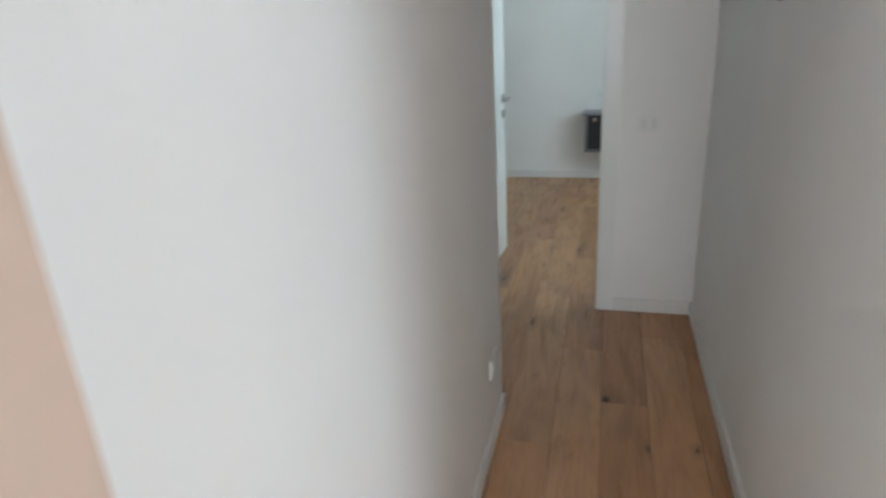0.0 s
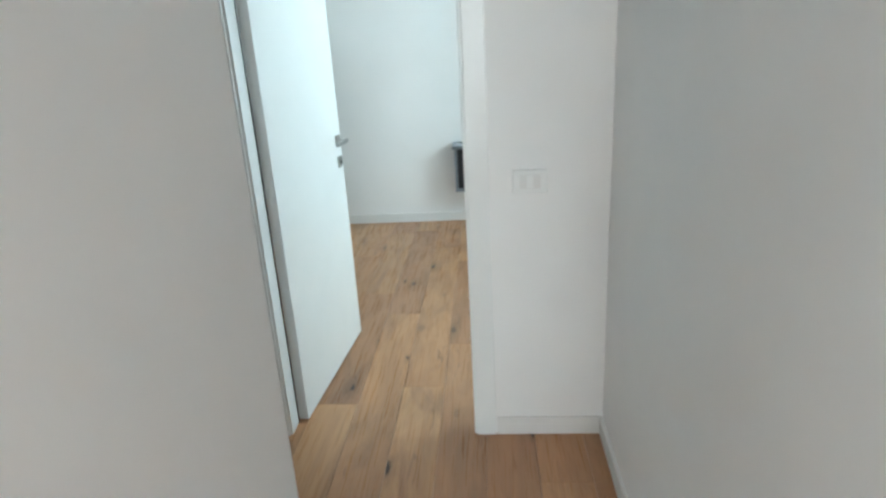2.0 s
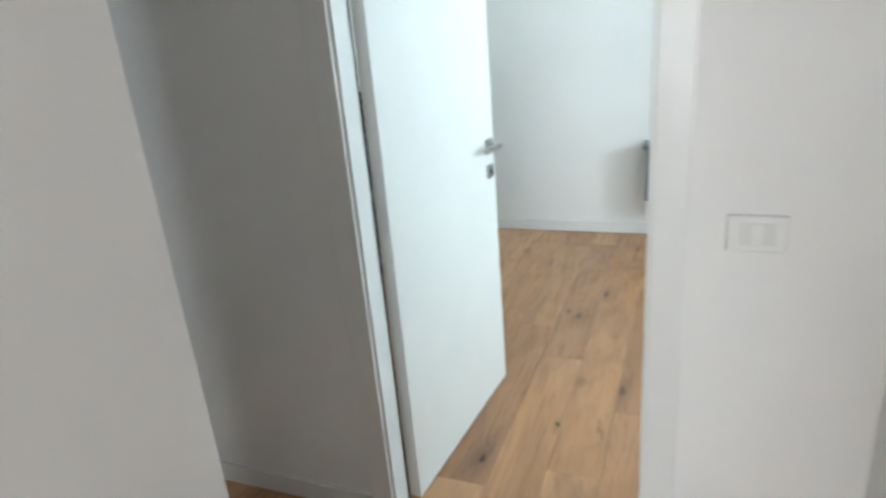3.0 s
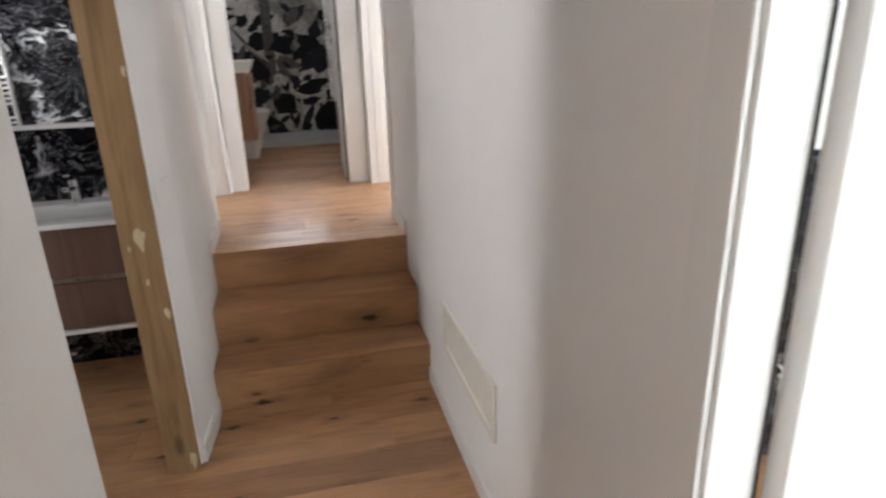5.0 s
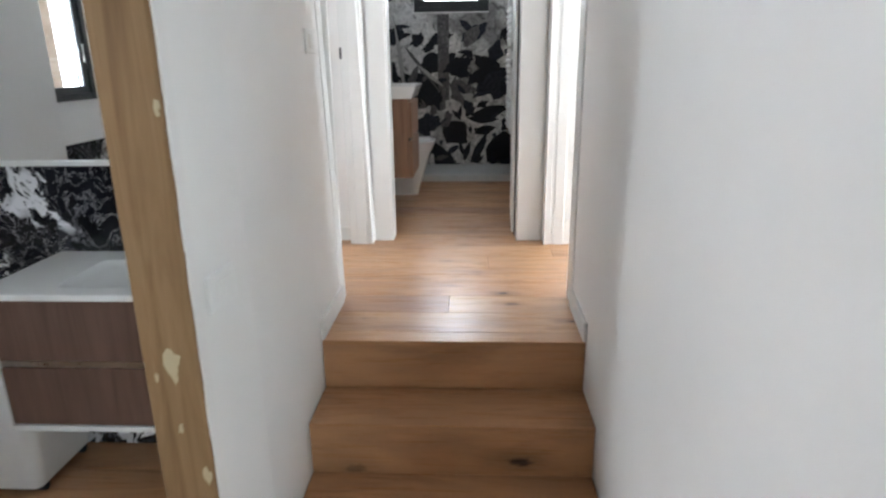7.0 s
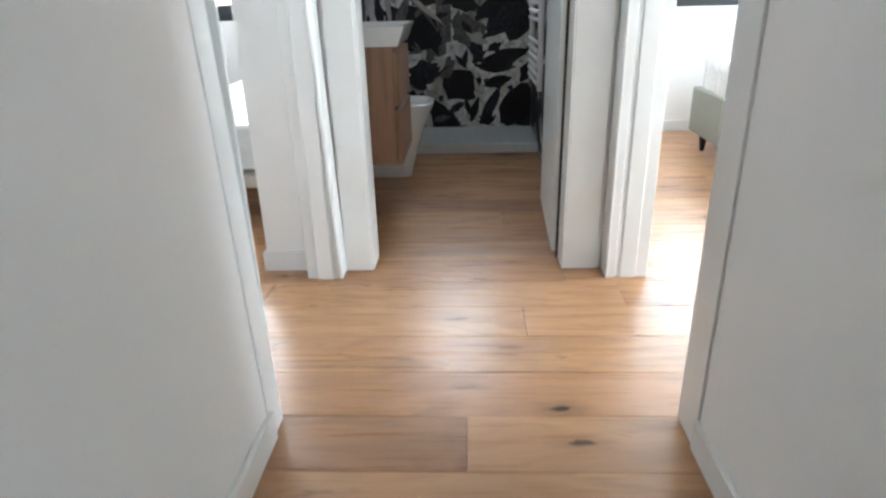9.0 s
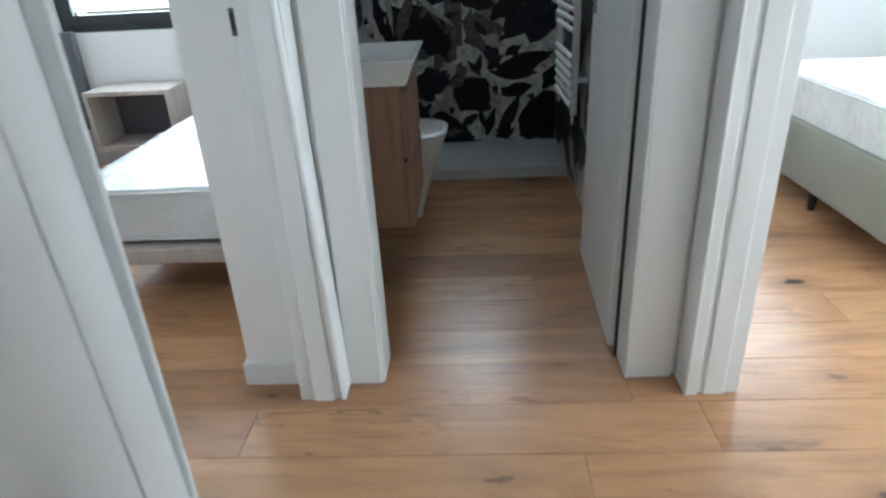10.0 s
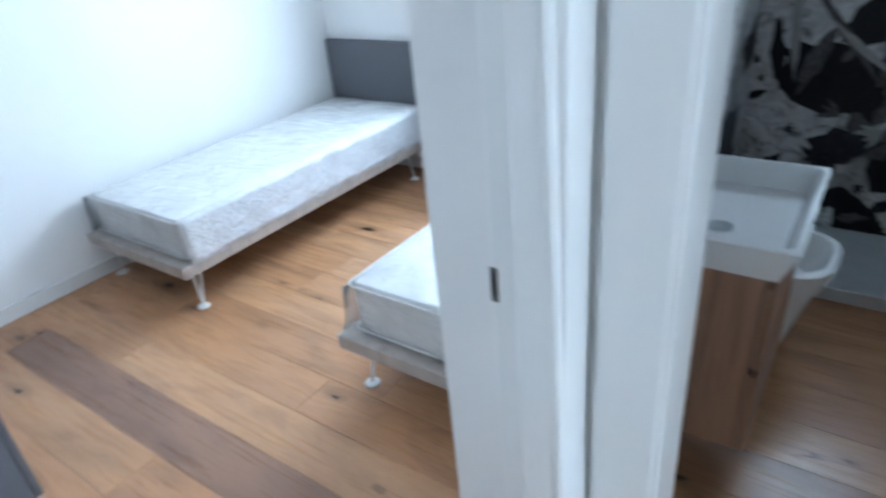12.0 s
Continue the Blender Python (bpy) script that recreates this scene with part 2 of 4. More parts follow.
STONE_WHITE = plain("white_shower_stone", (0.70, 0.72, 0.72), 0.55, spread=0.03)
MARBLE = marble("black_marble")
FLORAL = botanical("botanical_panel")
INKS = (ink("black_leaf_ink", (0.004, 0.005, 0.009), (0.020, 0.023, 0.034)), ink("navy_leaf_ink", (0.006, 0.009, 0.018), (0.055, 0.065, 0.095)),
        ink("grey_petal_ink", (0.07, 0.066, 0.068), (0.30, 0.29, 0.29), 22), ink("pale_petal_ink", (0.38, 0.37, 0.36), (0.72, 0.70, 0.69), 26))
WALNUT = veneer("warm_walnut_veneer", (0.36, 0.205, 0.13), (0.22, 0.12, 0.075))
BROWN = veneer("brown_drawer_veneer", (0.15, 0.085, 0.064), (0.105, 0.060, 0.046))
PALEWOOD = veneer("pale_grey_wood", (0.52, 0.46, 0.41), (0.44, 0.385, 0.34))
GREYBOARD = paint("dark_grey_panel", (0.125, 0.125, 0.14), 0.6, 0.1, 0.05)
GREENFAB = paint("sage_upholstery", (0.27, 0.275, 0.235), 0.9, 0.8, 0.06)
MATTRESS = wrapped("wrapped_mattress")
ANTHRACITE = plain("anthracite_frame", (0.035, 0.038, 0.042), 0.4)
GLASS = clear_glass("clear_glass")
MIRROR = mirror_glass("mirror_glass")
DARKLEG = plain("dark_wood_leg", (0.03, 0.022, 0.018), 0.5)
BLACKBOX = plain("black_interior", (0.012, 0.013, 0.016), 0.5)
GREYFRAME = plain("slate_grey_laminate", (0.20, 0.215, 0.235), 0.5)
IVORY = plain("aged_ivory_plastic", (0.82, 0.79, 0.71), 0.4, spread=0.03)
FILLER = paint("hardened_filler", (0.58, 0.48, 0.31), 0.9, 0.8)

# ---- mesh helpers ----
ORIGIN = {}


def box(bm, x0, x1, y0, y1, z0, z1, bevel=0.0, seg=1):
    m = Matrix.Translation(((x0 + x1) / 2, (y0 + y1) / 2, (z0 + z1) / 2)) @ Matrix.Diagonal((abs(x1 - x0), abs(y1 - y0), abs(z1 - z0), 1))
    made = bmesh.ops.create_cube(bm, size=1.0, matrix=m)["verts"]
    if bevel:
        edges = list({e for v in made for e in v.link_edges})
        bmesh.ops.bevel(bm, geom=edges, offset=bevel, segments=seg, profile=0.5, affect="EDGES")
    return made


def boxes(*rows, bevel=0.0, seg=1):
    bm = bmesh.new()
    for r in rows:
        box(bm, *r, bevel=bevel, seg=seg)
    return bm


def tube(bm, points, radius, sides=10):
    """A round bar along the points, with closed ends."""
    pts = [Vector(p) for p in points]
    rings = []
    for i, p in enumerate(pts):
        d = (pts[min(i + 1, len(pts) - 1)] - pts[max(i - 1, 0)]).normalized()
        side = d.orthogonal().normalized() if abs(d.z) > 0.99 else d.cross(Vector((0, 0, 1))).normalized()
        up = side.cross(d)
        r = radius[i] if isinstance(radius, (list, tuple)) else radius
        rings.append([bm.verts.new(p + r * (math.cos(a) * side + math.sin(a) * up)) for a in (2 * math.pi * k / sides for k in range(sides))])
    for a, b in zip(rings, rings[1:]):
        for k in range(sides):
            bm.faces.new((a[k], a[(k + 1) % sides], b[(k + 1) % sides], b[k]))
    bm.faces.new(rings[0][::-1])
    bm.faces.new(rings[-1])
    return bm


def loft(bm, sections, corner=6, cap=True):
    """Rounded rectangles (x0, x1, y0, y1, z, r) stacked from low to high."""
    rings = []
    for x0, x1, y0, y1, z, r in sections:
        ring = []
        for cx, cy, a0 in ((x1 - r, y1 - r, 0), (x0 + r, y1 - r, 90), (x0 + r, y0 + r, 180), (x1 - r, y0 + r, 270)):
            for k in range(corner + 1):
                a = radians(a0 + 90 * k / corner)
                ring.append(bm.verts.new((cx + r * math.cos(a), cy + r * math.sin(a), z)))
        rings.append(ring)
    for a, b in zip(rings, rings[1:]):
        n = len(a)
        for k in range(n):
            bm.faces.new((a[k], a[(k + 1) % n], b[(k + 1) % n], b[k]))
    if cap:
        bm.faces.new(rings[0][::-1])
        bm.faces.new(rings[-1])
    return bm


def mesh_of(name, bm, material, shift=None, smooth=False):
    if shift is not None:
        bmesh.ops.translate(bm, verts=bm.verts, vec=-Vector(shift))
    bmesh.ops.recalc_face_normals(bm, faces=bm.faces)
    me = bpy.data.meshes.new(name)
    bm.to_mesh(me)
    bm.free()
    me.materials.append(material)
    if smooth:
        me.shade_smooth()
        me.set_sharp_from_angle(angle=radians(35))
    return me


def solid(name, bm, material, label="", category="", kind="", group="", smooth=False, base=None):
    """A top-level mesh."""
    base = Vector(base) if base else Vector((0, 0, 0))
    ob = new(name, mesh_of(name, bm, material, base, smooth))
    ob.location = base
    ORIGIN[ob] = base
    return tagged(ob, label, category, group, kind)


def structure(name, bm, material, label="", category="wall"):
    return solid(name, bm, material, label, category, "structure")


def thing(name, base, label, category, group="", kind=""):
    ob = new(name)
    ob.empty_display_size = 0.1
    ob.location = base
    ORIGIN[ob] = Vector(base)
    return tagged(ob, label, category, group, kind)


def part(name, bm, material, parent, label="", smooth=False):
    ob = new(name, mesh_of(name, bm, material, ORIGIN[parent], smooth))
    ob.parent = parent
    ORIGIN[ob] = ORIGIN[parent]
    return tagged(ob, label)


def wall(name, x0, x1, y0, y1, label, holes=(), z0=0.0, z1=CEIL, material=None, category="wall"):
    """A wall with openings (a0, a1, z0, z1) along its longer side."""
    along_x = (x1 - x0) > (y1 - y0)
    bm = bmesh.new()

    def piece(a0, a1, b0, b1):
        if a1 - a0 > 1e-4 and b1 - b0 > 1e-4:
            if along_x:
                box(bm, a0, a1, y0, y1, b0, b1)
            else:
                box(bm, x0, x1, a0, a1, b0, b1)

    at = x0 if along_x else y0
    end = x1 if along_x else y1
    for a0, a1, b0, b1 in sorted(holes):
        piece(at, a0, z0, z1)
        piece(a0, a1, z0, b0)
        piece(a0, a1, b1, z1)
        at = a1
    piece(at, end, z0, z1)
    return structure(name, bm, material or WALL, label, category)


# ---- walls, floors, ceiling ----
PAINTED = "smooth white painted plaster wall"
wall("wall_stair_right", W, W + 0.12, -4.40, 0.935, PAINTED + " beside the stairs", [(-2.685, -1.805, 0, 2.14)])
wall("wall_corridor_right", -1.42, W, -3.237, -3.127, PAINTED + " of the lower corridor")
wall("wall_corridor_left", -1.934, -0.045, -2.28, -2.18, PAINTED + " of the lower corridor")
wall("wall_bath_south", -2.62, -1.934, -2.27, -2.18, "white plaster wall behind the towel radiator")
wall("wall_living_side", -6.2, -1.934, -2.335, -2.27, "beige plaster wall of the living room", material=BEIGE)
wall("wall_bath_stub", -0.145, 0.0, -2.18, -1.35, "white plaster wall with a raw unfinished end")
stair_left = wall("wall_stair_left", -0.145, 0.0, -0.12, 0.935, PAINTED + " beside the stairs")


def twist(ob):
    """The old wall beside the stairs leans outwards towards its upper end."""
    bm = bmesh.new()
    bm.from_mesh(ob.data)
    cuts = [((0, 0, Z), (0, 0, 1))] + [((0, 0, Z + 0.3 * k), (0, 0, 1)) for k in range(1, 9)] + [((0, y, 0), (0, 1, 0)) for y in (0.1, 0.3, 0.5, 0.7)]
    for at, normal in cuts:
        bmesh.ops.bisect_plane(bm, geom=bm.verts[:] + bm.edges[:] + bm.faces[:], plane_co=Vector(at) - ORIGIN[ob], plane_no=normal)
    bm.to_mesh(ob.data)
    bm.free()
    for v in ob.data.vertices:
        p = v.co + ORIGIN[ob]
        v.co.x -= 0.026 * max(0.0, p.z - Z) * min(1.0, max(0.0, (p.y + 0.345) / 1.28))


twist(stair_left)


def prism(outline, z0, z1):
    bm = bmesh.new()
    low = [bm.verts.new((x, y, z0)) for x, y in outline]
    high = [bm.verts.new((x, y, z1)) for x, y in outline]
    bm.faces.new(low[::-1])
    bm.faces.new(high)
    for k in range(len(outline)):
        q = (k + 1) % len(outline)
        bm.faces.new((low[k], low[q], high[q], high[k]))
    return bm


# the plaster runs out towards the timber post
twist(structure("wall_stair_left_end", prism(((-0.145, -0.345), (-0.024, -0.345), (0.0, -0.12), (-0.145, -0.12)), 0, CEIL), WALL, "white plaster wall end beside a raw post"))
wall("wall_bath_lintel", -0.145, 0.0, -1.35, -0.345, PAINTED + " above the doorway", z0=2.16)
wall("wall_bath_rear", -2.6, -0.145, 0.68, 0.78, "white plaster wall behind the washbasin and mirror")
wall("wall_bath_west", -2.62, -2.40, -2.18, 0.68, "white plaster outer wall with a window", [(-1.95, -1.25, 1.29, 2.35)])
wall("wall_bath_boxing", -2.40, -1.90, -0.78, 0.668, "white plaster boxed-in wall beside the washbasin")
wall("wall_lintel_twin", -0.12, 0.0, 0.935, 1.73, PAINTED + " above the bedroom doorway", z0=Z + 2.14)
wall("wall_lintel_double", W, W + 0.12, 0.935, 1.73, PAINTED + " above the bedroom doorway", z0=Z + 2.14)
wall("wall_hall_end", -0.292, W + 0.10, 1.806, 1.91, PAINTED + " at the end of the hall", [(0.075, 0.835, 0, Z + 2.14)], z0=Z)
wall("wall_upper_bath_left", -0.292, -0.235, 1.91, FAR, "white partition between bedroom and bathroom", z0=Z)
wall("wall_upper_bath_right", 0.93, W + 0.10, 1.91, FAR, "white partition between bathroom and bedroom", z0=Z)
wall("wall_rear", -3.0, 4.2, FAR, FAR + 0.36, "white plaster outer wall with three windows",
     [(-2.05, -0.75, 1.37, 2.60), (0.04, 0.69, 1.94, 2.60), (1.74, 3.04, 1.385, 2.60)], z0=0)
wall("wall_twin_west", -2.95, -2.81, 0.55, FAR, "white plaster bedroom wall beside the bed")
wall("wall_twin_south", -2.81, -2.6, 0.68, 0.78, "white plaster bedroom wall")
wall("wall_double_south", W + 0.12, 4.05, 0.50, 0.62, "white plaster bedroom wall")
# its window opening is added to let the fill light in
wall("wall_double_east", 4.05, 4.40, 0.50, FAR, "white plaster outer wall with an added tall window", [(0.68, 1.70, 1.05, 2.80)])
wall("wall_far_room_east", 3.90, 4.05, -4.40, -0.78, "white plaster wall with a wall-hung cabinet")
wall("wall_far_room_north", W + 0.12, 4.05, -0.88, -0.78, "white plaster wall with a marble dado")
wall("wall_far_room_south", W + 0.12, 4.05, -4.70, -4.40, "white plaster outer wall with a window", [(1.50, 3.00, 0.95, 2.5)])
wall("wall_living_south", -6.2, W + 0.12, -6.40, -6.10, "white plaster outer wall with a large window", [(-3.55, -1.65, 0.75, 2.65)])
# opening added for the corridor's extra light
wall("wall_living_west", -6.50, -6.2, -6.40, -2.18, "white plaster living room wall with an added window", [(-4.00, -2.40, 0.65, 2.55)])
wall("wall_living_east", -1.42, -1.30, -6.10, -3.237, "white plaster living room wall")
structure("ceiling", boxes((-6.4, 4.3, -6.5, 4.6, CEIL, CEIL + 0.15)), CEILING, "white painted plaster ceiling over the rooms", "ceiling")
ground = structure("floor_slab", boxes((-6.4, 4.3, -6.8, 4.6, -0.30, -0.016)), OAK, "floor base under the oak planks", "floor")
upper_slab = structure("floor_slab_upper", boxes((-2.95, -0.12, 0.78, FAR, 0.0, Z - 0.016), (-0.12, W + 0.12, 0.51, FAR, 0.0, Z - 0.016), (W + 0.12, 4.05, 0.62, FAR, 0.0, Z - 0.016)), OAK, "raised floor base of the upper rooms", "floor")


def skirting(rows, z0, name="baseboard"):
    """Square skirting boards with an eased top edge."""
    for x0, x1, y0, y1 in rows:
        bm = boxes((x0, x1, y0, y1, z0, z0 + 0.075), bevel=0.002)
        structure(name, bm, SKIRT, "low white lacquered skirting board", "baseboard")


T = 0.013
skirting([(-1.42, W, -3.127, -3.127 + T), (-1.934, -0.045, -2.28 - T, -2.28), (0.0, T, -2.17, -1.36),
          (W - T, W, -3.127 + T, -2.722), (W - T, W, -1.808, -0.005), (0.0, T, -0.12, -0.005),
          (3.90 - T, 3.90, -4.40, -0.88), (W + 0.12, 3.88, -4.40, -4.40 + T)], 0.0)
skirting([(0.0, T, 0.49, 0.862), (W - T, W, 0.49, 0.835), (-0.305, -0.135, 1.806 - T, 1.806),
          (-2.81, -2.81 + T, 0.78, FAR), (-2.79, -0.32, FAR - T, FAR), (-0.292 - T, -0.292, 1.806, FAR - 0.02),
          (W + 0.115, 4.05, FAR - T, FAR)], Z)

structure("baseboard", prism(((-0.024, -0.345), (-0.024 + T, -0.345), (T, -0.12), (0.0, -0.12)), 0, 0.075), SKIRT, "low white lacquered skirting board", "baseboard")

# ---- stairs ----
stairs = thing("stairs", (W / 2, 0.25, 0), "three oak-clad steps between white walls", "stairs", kind="structure")
part("core", boxes((0.0, W, 0.02, 0.262, 0.0, 0.165), (0.0, W, 0.262, 0.51, 0.0, 0.355)), OAK, stairs)
for i, y in enumerate((0.0, 0.243, 0.489)):
    part("riser", boxes((0.003, W - 0.003, y + 0.004, y + 0.019, 0.19 * i, 0.19 * (i + 1) - 0.017), bevel=0.001), OAK, stairs)
    if i < 2:
        part("tread", boxes((0.003, W - 0.003, y, y + 0.247, 0.19 * (i + 1) - 0.017, 0.19 * (i + 1)), bevel=0.0025, seg=2), OAK, stairs)
part("nosing", boxes((0.003, W - 0.003, 0.489, 0.569, Z - 0.017, Z), bevel=0.0025, seg=2), OAK, stairs)


# ---- doors ----
def casing_pair(name, x, side, y0, y1, z0, label, reach):
    """Frame in a wall whose face lies at x; side is +1 where the passage lies at larger x. Opening from y0 to y1."""
    fr = thing(name, (x, (y0 + y1) / 2, z0), label, "door frame", kind="structure")
    top = z0 + 2.10
    a, b = sorted((x - side * reach, x + side * 0.004))
    for yy, s in ((y0, -1), (y1, 1)):
        lo, hi = sorted((yy, yy + s * 0.035))
        part("jamb", boxes((a, b, lo, hi, z0, top + 0.035), bevel=0.0015), LACQUER, fr)
        lo, hi = sorted((yy + s * 0.010, yy + s * 0.085))
        c, d = sorted((x, x + side * 0.014))
        part("casing", boxes((c, d, lo, hi, z0, top + 0.085), bevel=0.003, seg=2), LACQUER, fr)
    part("head", boxes((a, b, y0, y1, top, top + 0.035), bevel=0.0015), LACQUER, fr)
    c, d = sorted((x, x + side * 0.014))
    part("head_casing", boxes((c, d, y0 - 0.01, y1 + 0.01, top + 0.010, top + 0.085), bevel=0.003), LACQUER, fr)
    return fr


def lever(parent, m):
    """Square rose, lever and keyhole plate on a leaf face; local x outwards, y towards the hinge."""
    rose = boxes((0.0, 0.009, -0.026, 0.026, -0.026, 0.026), bevel=0.002)
    bmesh.ops.transform(rose, matrix=m, verts=rose.verts)
    h = part("door_handle", rose, STEEL, parent, "satin steel lever handle")
    bm = tube(bmesh.new(), [(0.005, 0, 0), (0.045, 0, 0)], 0.009)
    box(bm, 0.036, 0.052, -0.012, 0.125, -0.010, 0.010, bevel=0.003, seg=2)
    bmesh.ops.transform(bm, matrix=m, verts=bm.verts)
    part("lever", bm, STEEL, h)
    bm = boxes((0.0, 0.008, -0.026, 0.026, -0.126, -0.074), bevel=0.002)
    bmesh.ops.transform(bm, matrix=m, verts=bm.verts)
    part("keyhole_plate", bm, STEEL, parent)
    bm = boxes((0.008, 0.012, -0.004, 0.004, -0.108, -0.094))
    bmesh.ops.transform(bm, matrix=m, verts=bm.verts)
    part("keyhole", bm, STRIP, parent)


def door_leaf(name, hinge, angle, width, z0, label, thick=0.042, handle=True):
    """A flush leaf that runs from its hinge along +x, turned by angle."""
    leaf = thing(name, (*hinge, z0), label, "door", kind="structure")
    m = pose(hinge[0], hinge[1], z0, 0, 0, angle)

    def laid(bm):
        bmesh.ops.transform(bm, matrix=m, verts=bm.verts)
        return bm

    part("leaf", laid(boxes((0, width, -thick, 0, 0.008, 2.09), bevel=0.002)), LACQUER, leaf)
    if handle:
        lever(leaf, m @ pose(width - 0.055, -thick, 1.045, 0, 0, -90) @ Matrix.Diagonal((1, -1, 1, 1)))
        lever(leaf, m @ pose(width - 0.055, 0, 1.045, 0, 0, 90))
    return leaf


fr = casing_pair("door_frame_far_room", W, -1, -2.632, -1.895, 0, "white lacquered frame of the open door", 0.082)
# black strip puts the shade of the gap between jamb and leaf into colour
part("seal", boxes((1.034, 1.0385, -1.898, -1.8955, 0, 2.09)), STRIP, fr)
door_leaf("door_far_room", (1.050, -1.894), -5.0, 0.809, 0, "white flush door standing open with lever handle")


def side_frame(name, x, side, label):
    """Frame of a bedroom door in a side wall of the upper hall, its latch jamb facing the stairs."""
    fr = thing(name, (x, 1.33, Z), label, "door frame", kind="structure")
    top = Z + 2.10

    def span(p, q):
        return sorted((x - side * p, x - side * q))

    near = 0.010 if side > 0 else 0.0
    # near side: casing on the passage face, lining round the wall end
    part("casing", boxes((*span(-0.0045 if side > 0 else -0.006, 0.0), 0.850 if side > 0 else 0.832, 0.942 - near, Z, top + 0.075), bevel=0.001), LACQUER, fr)
    part("jamb", boxes((*span(0.0, 0.125), 0.9352 - near, 0.943 - near, Z, top + 0.03), bevel=0.002), LACQUER, fr)
    # far side: latch jamb, stepped, with its casing turned into the hall
    part("jamb", boxes((*span(0.014, 0.125), 1.722, 1.804, Z, top + 0.03), bevel=0.002), LACQUER, fr)
    part("stop", boxes((*span(0.030, 0.085), 1.714, 1.722, Z, top), bevel=0.002), LACQUER, fr)
    inner = 0.006 if side > 0 else 0.021
    back = 0.021 if side > 0 else -0.024
    part("casing", boxes((*span(-inner, 0.014), 1.712, 1.804, Z, top + 0.075), bevel=0.009 if side > 0 else 0.003, seg=3), LACQUER, fr)
    if side < 0:
        part("bead", boxes((*span(0.002 - inner, 0.008 - inner), 1.710, 1.716, Z, top + 0.075), bevel=0.0015), LACQUER, fr)
    plate = part("strike_plate", boxes((*span(0.095 + back, 0.107 + back), 1.7195, 1.7222, Z + 0.982, Z + 1.038), bevel=0.0008), DARKSTEEL, fr, "dark steel strike plate")
    part("latch_hole", boxes((*span(0.098 + back, 0.104 + back), 1.7190, 1.7196, Z + 0.992, Z + 1.030)), STRIP, plate)
    part("head", boxes((*span(0.0, 0.125), 0.943, 1.722, top, top + 0.03), bevel=0.002), LACQUER, fr)
    return fr


fr = side_frame("door_frame_twin", 0.0, 1, "white lacquered stepped door frame of the bedroom")
for ob in fr.children[:2]:
    twist(ob)
side_frame("door_frame_double", W, -1, "white lacquered stepped door frame of the bedroom")

fr = thing("door_frame_upper_bath", (0.46, 1.81, Z), "white lacquered frame of the bathroom door", "door frame", kind="structure")
for x0, x1 in ((0.073, 0.107), (0.794, 0.835)):
    part("jamb", boxes((x0, x1, 1.795, 1.925, Z, Z + 2.13), bevel=0.002), LACQUER, fr)
part("casing", boxes((0.003, 0.098, 1.788, 1.8058, Z, Z + 2.17), bevel=0.003, seg=2), LACQUER, fr)
part("casing", boxes((0.804, 0.925, 1.794, 1.8058, Z, Z + 2.17), bevel=0.003, seg=2), LACQUER, fr)
part("bead", boxes((0.7945, 0.803, 1.790, 1.800, Z, Z + 2.13), bevel=0.002), LACQUER, fr)
# black strip stands in for the shaded gap beside the bathroom leaf
part("seal", boxes((0.786, 0.794, 1.900, 1.910, Z, Z + 2.10)), STRIP, fr)
part("head", boxes((0.107, 0.794, 1.795, 1.925, Z + 2.10, Z + 2.13), bevel=0.002), LACQUER, fr)
door_leaf("door_upper_bath", (0.775, 1.942), 87.5, 0.66, Z, "white flush bathroom door standing open inwards", handle=True)

# raw timber sub-frame of the lower bathroom doorway
fr = thing("timber_door_lining", (-0.06, -0.37, 0), "raw spruce door lining with smears of filler", "door frame", kind="structure")
bm = boxes((-0.147, -0.028, -0.392, -0.3452, 0, 2.16), bevel=0.004)
part("post", bm, TIMBER, fr, "raw spruce post")
part("head", boxes((-0.147, -0.028, -1.349, -0.392, 2.115, 2.16), bevel=0.004), TIMBER, fr)
rnd = random.Random(4)
for z, x, s in ((0.93, -0.082, 0.026), (0.775, -0.084, 0.009), (1.98, -0.06, 0.02), (0.655, -0.041, 0.016), (1.46, -0.036, 0.011), (0.90, -0.12, 0.007), (0.05, -0.05, 0.02)):
    bm = bmesh.new()
    bmesh.ops.create_icosphere(bm, subdivisions=2, radius=1.0)
    for v in bm.verts:
        k = 1 + 1.1 * noise.noise(v.co * 3.1 + Vector((z * 9, 0, 0)))
        v.co = Vector((x + v.co.x * s * 0.6 * k, -0.392 + v.co.y * 0.003, z + v.co.z * s * 1.3 * k))
    part("filler_smear", bm, FILLER, fr, "hardened yellowish filler smear", True)
bm = bmesh.new()
for i in range(70):
    z = 0.02 + i * 0.0305
    w = 0.003 + 0.006 * abs(noise.noise(Vector((0, 3.1, z * 7))))
    box(bm, -0.029 - w * 0.6, -0.0235 + w * 0.3, -0.372 - 2.2 * w, -0.343, z, z + 0.031)
part("plaster_edge", bm, WALL, fr, "ragged plaster edge along the post")


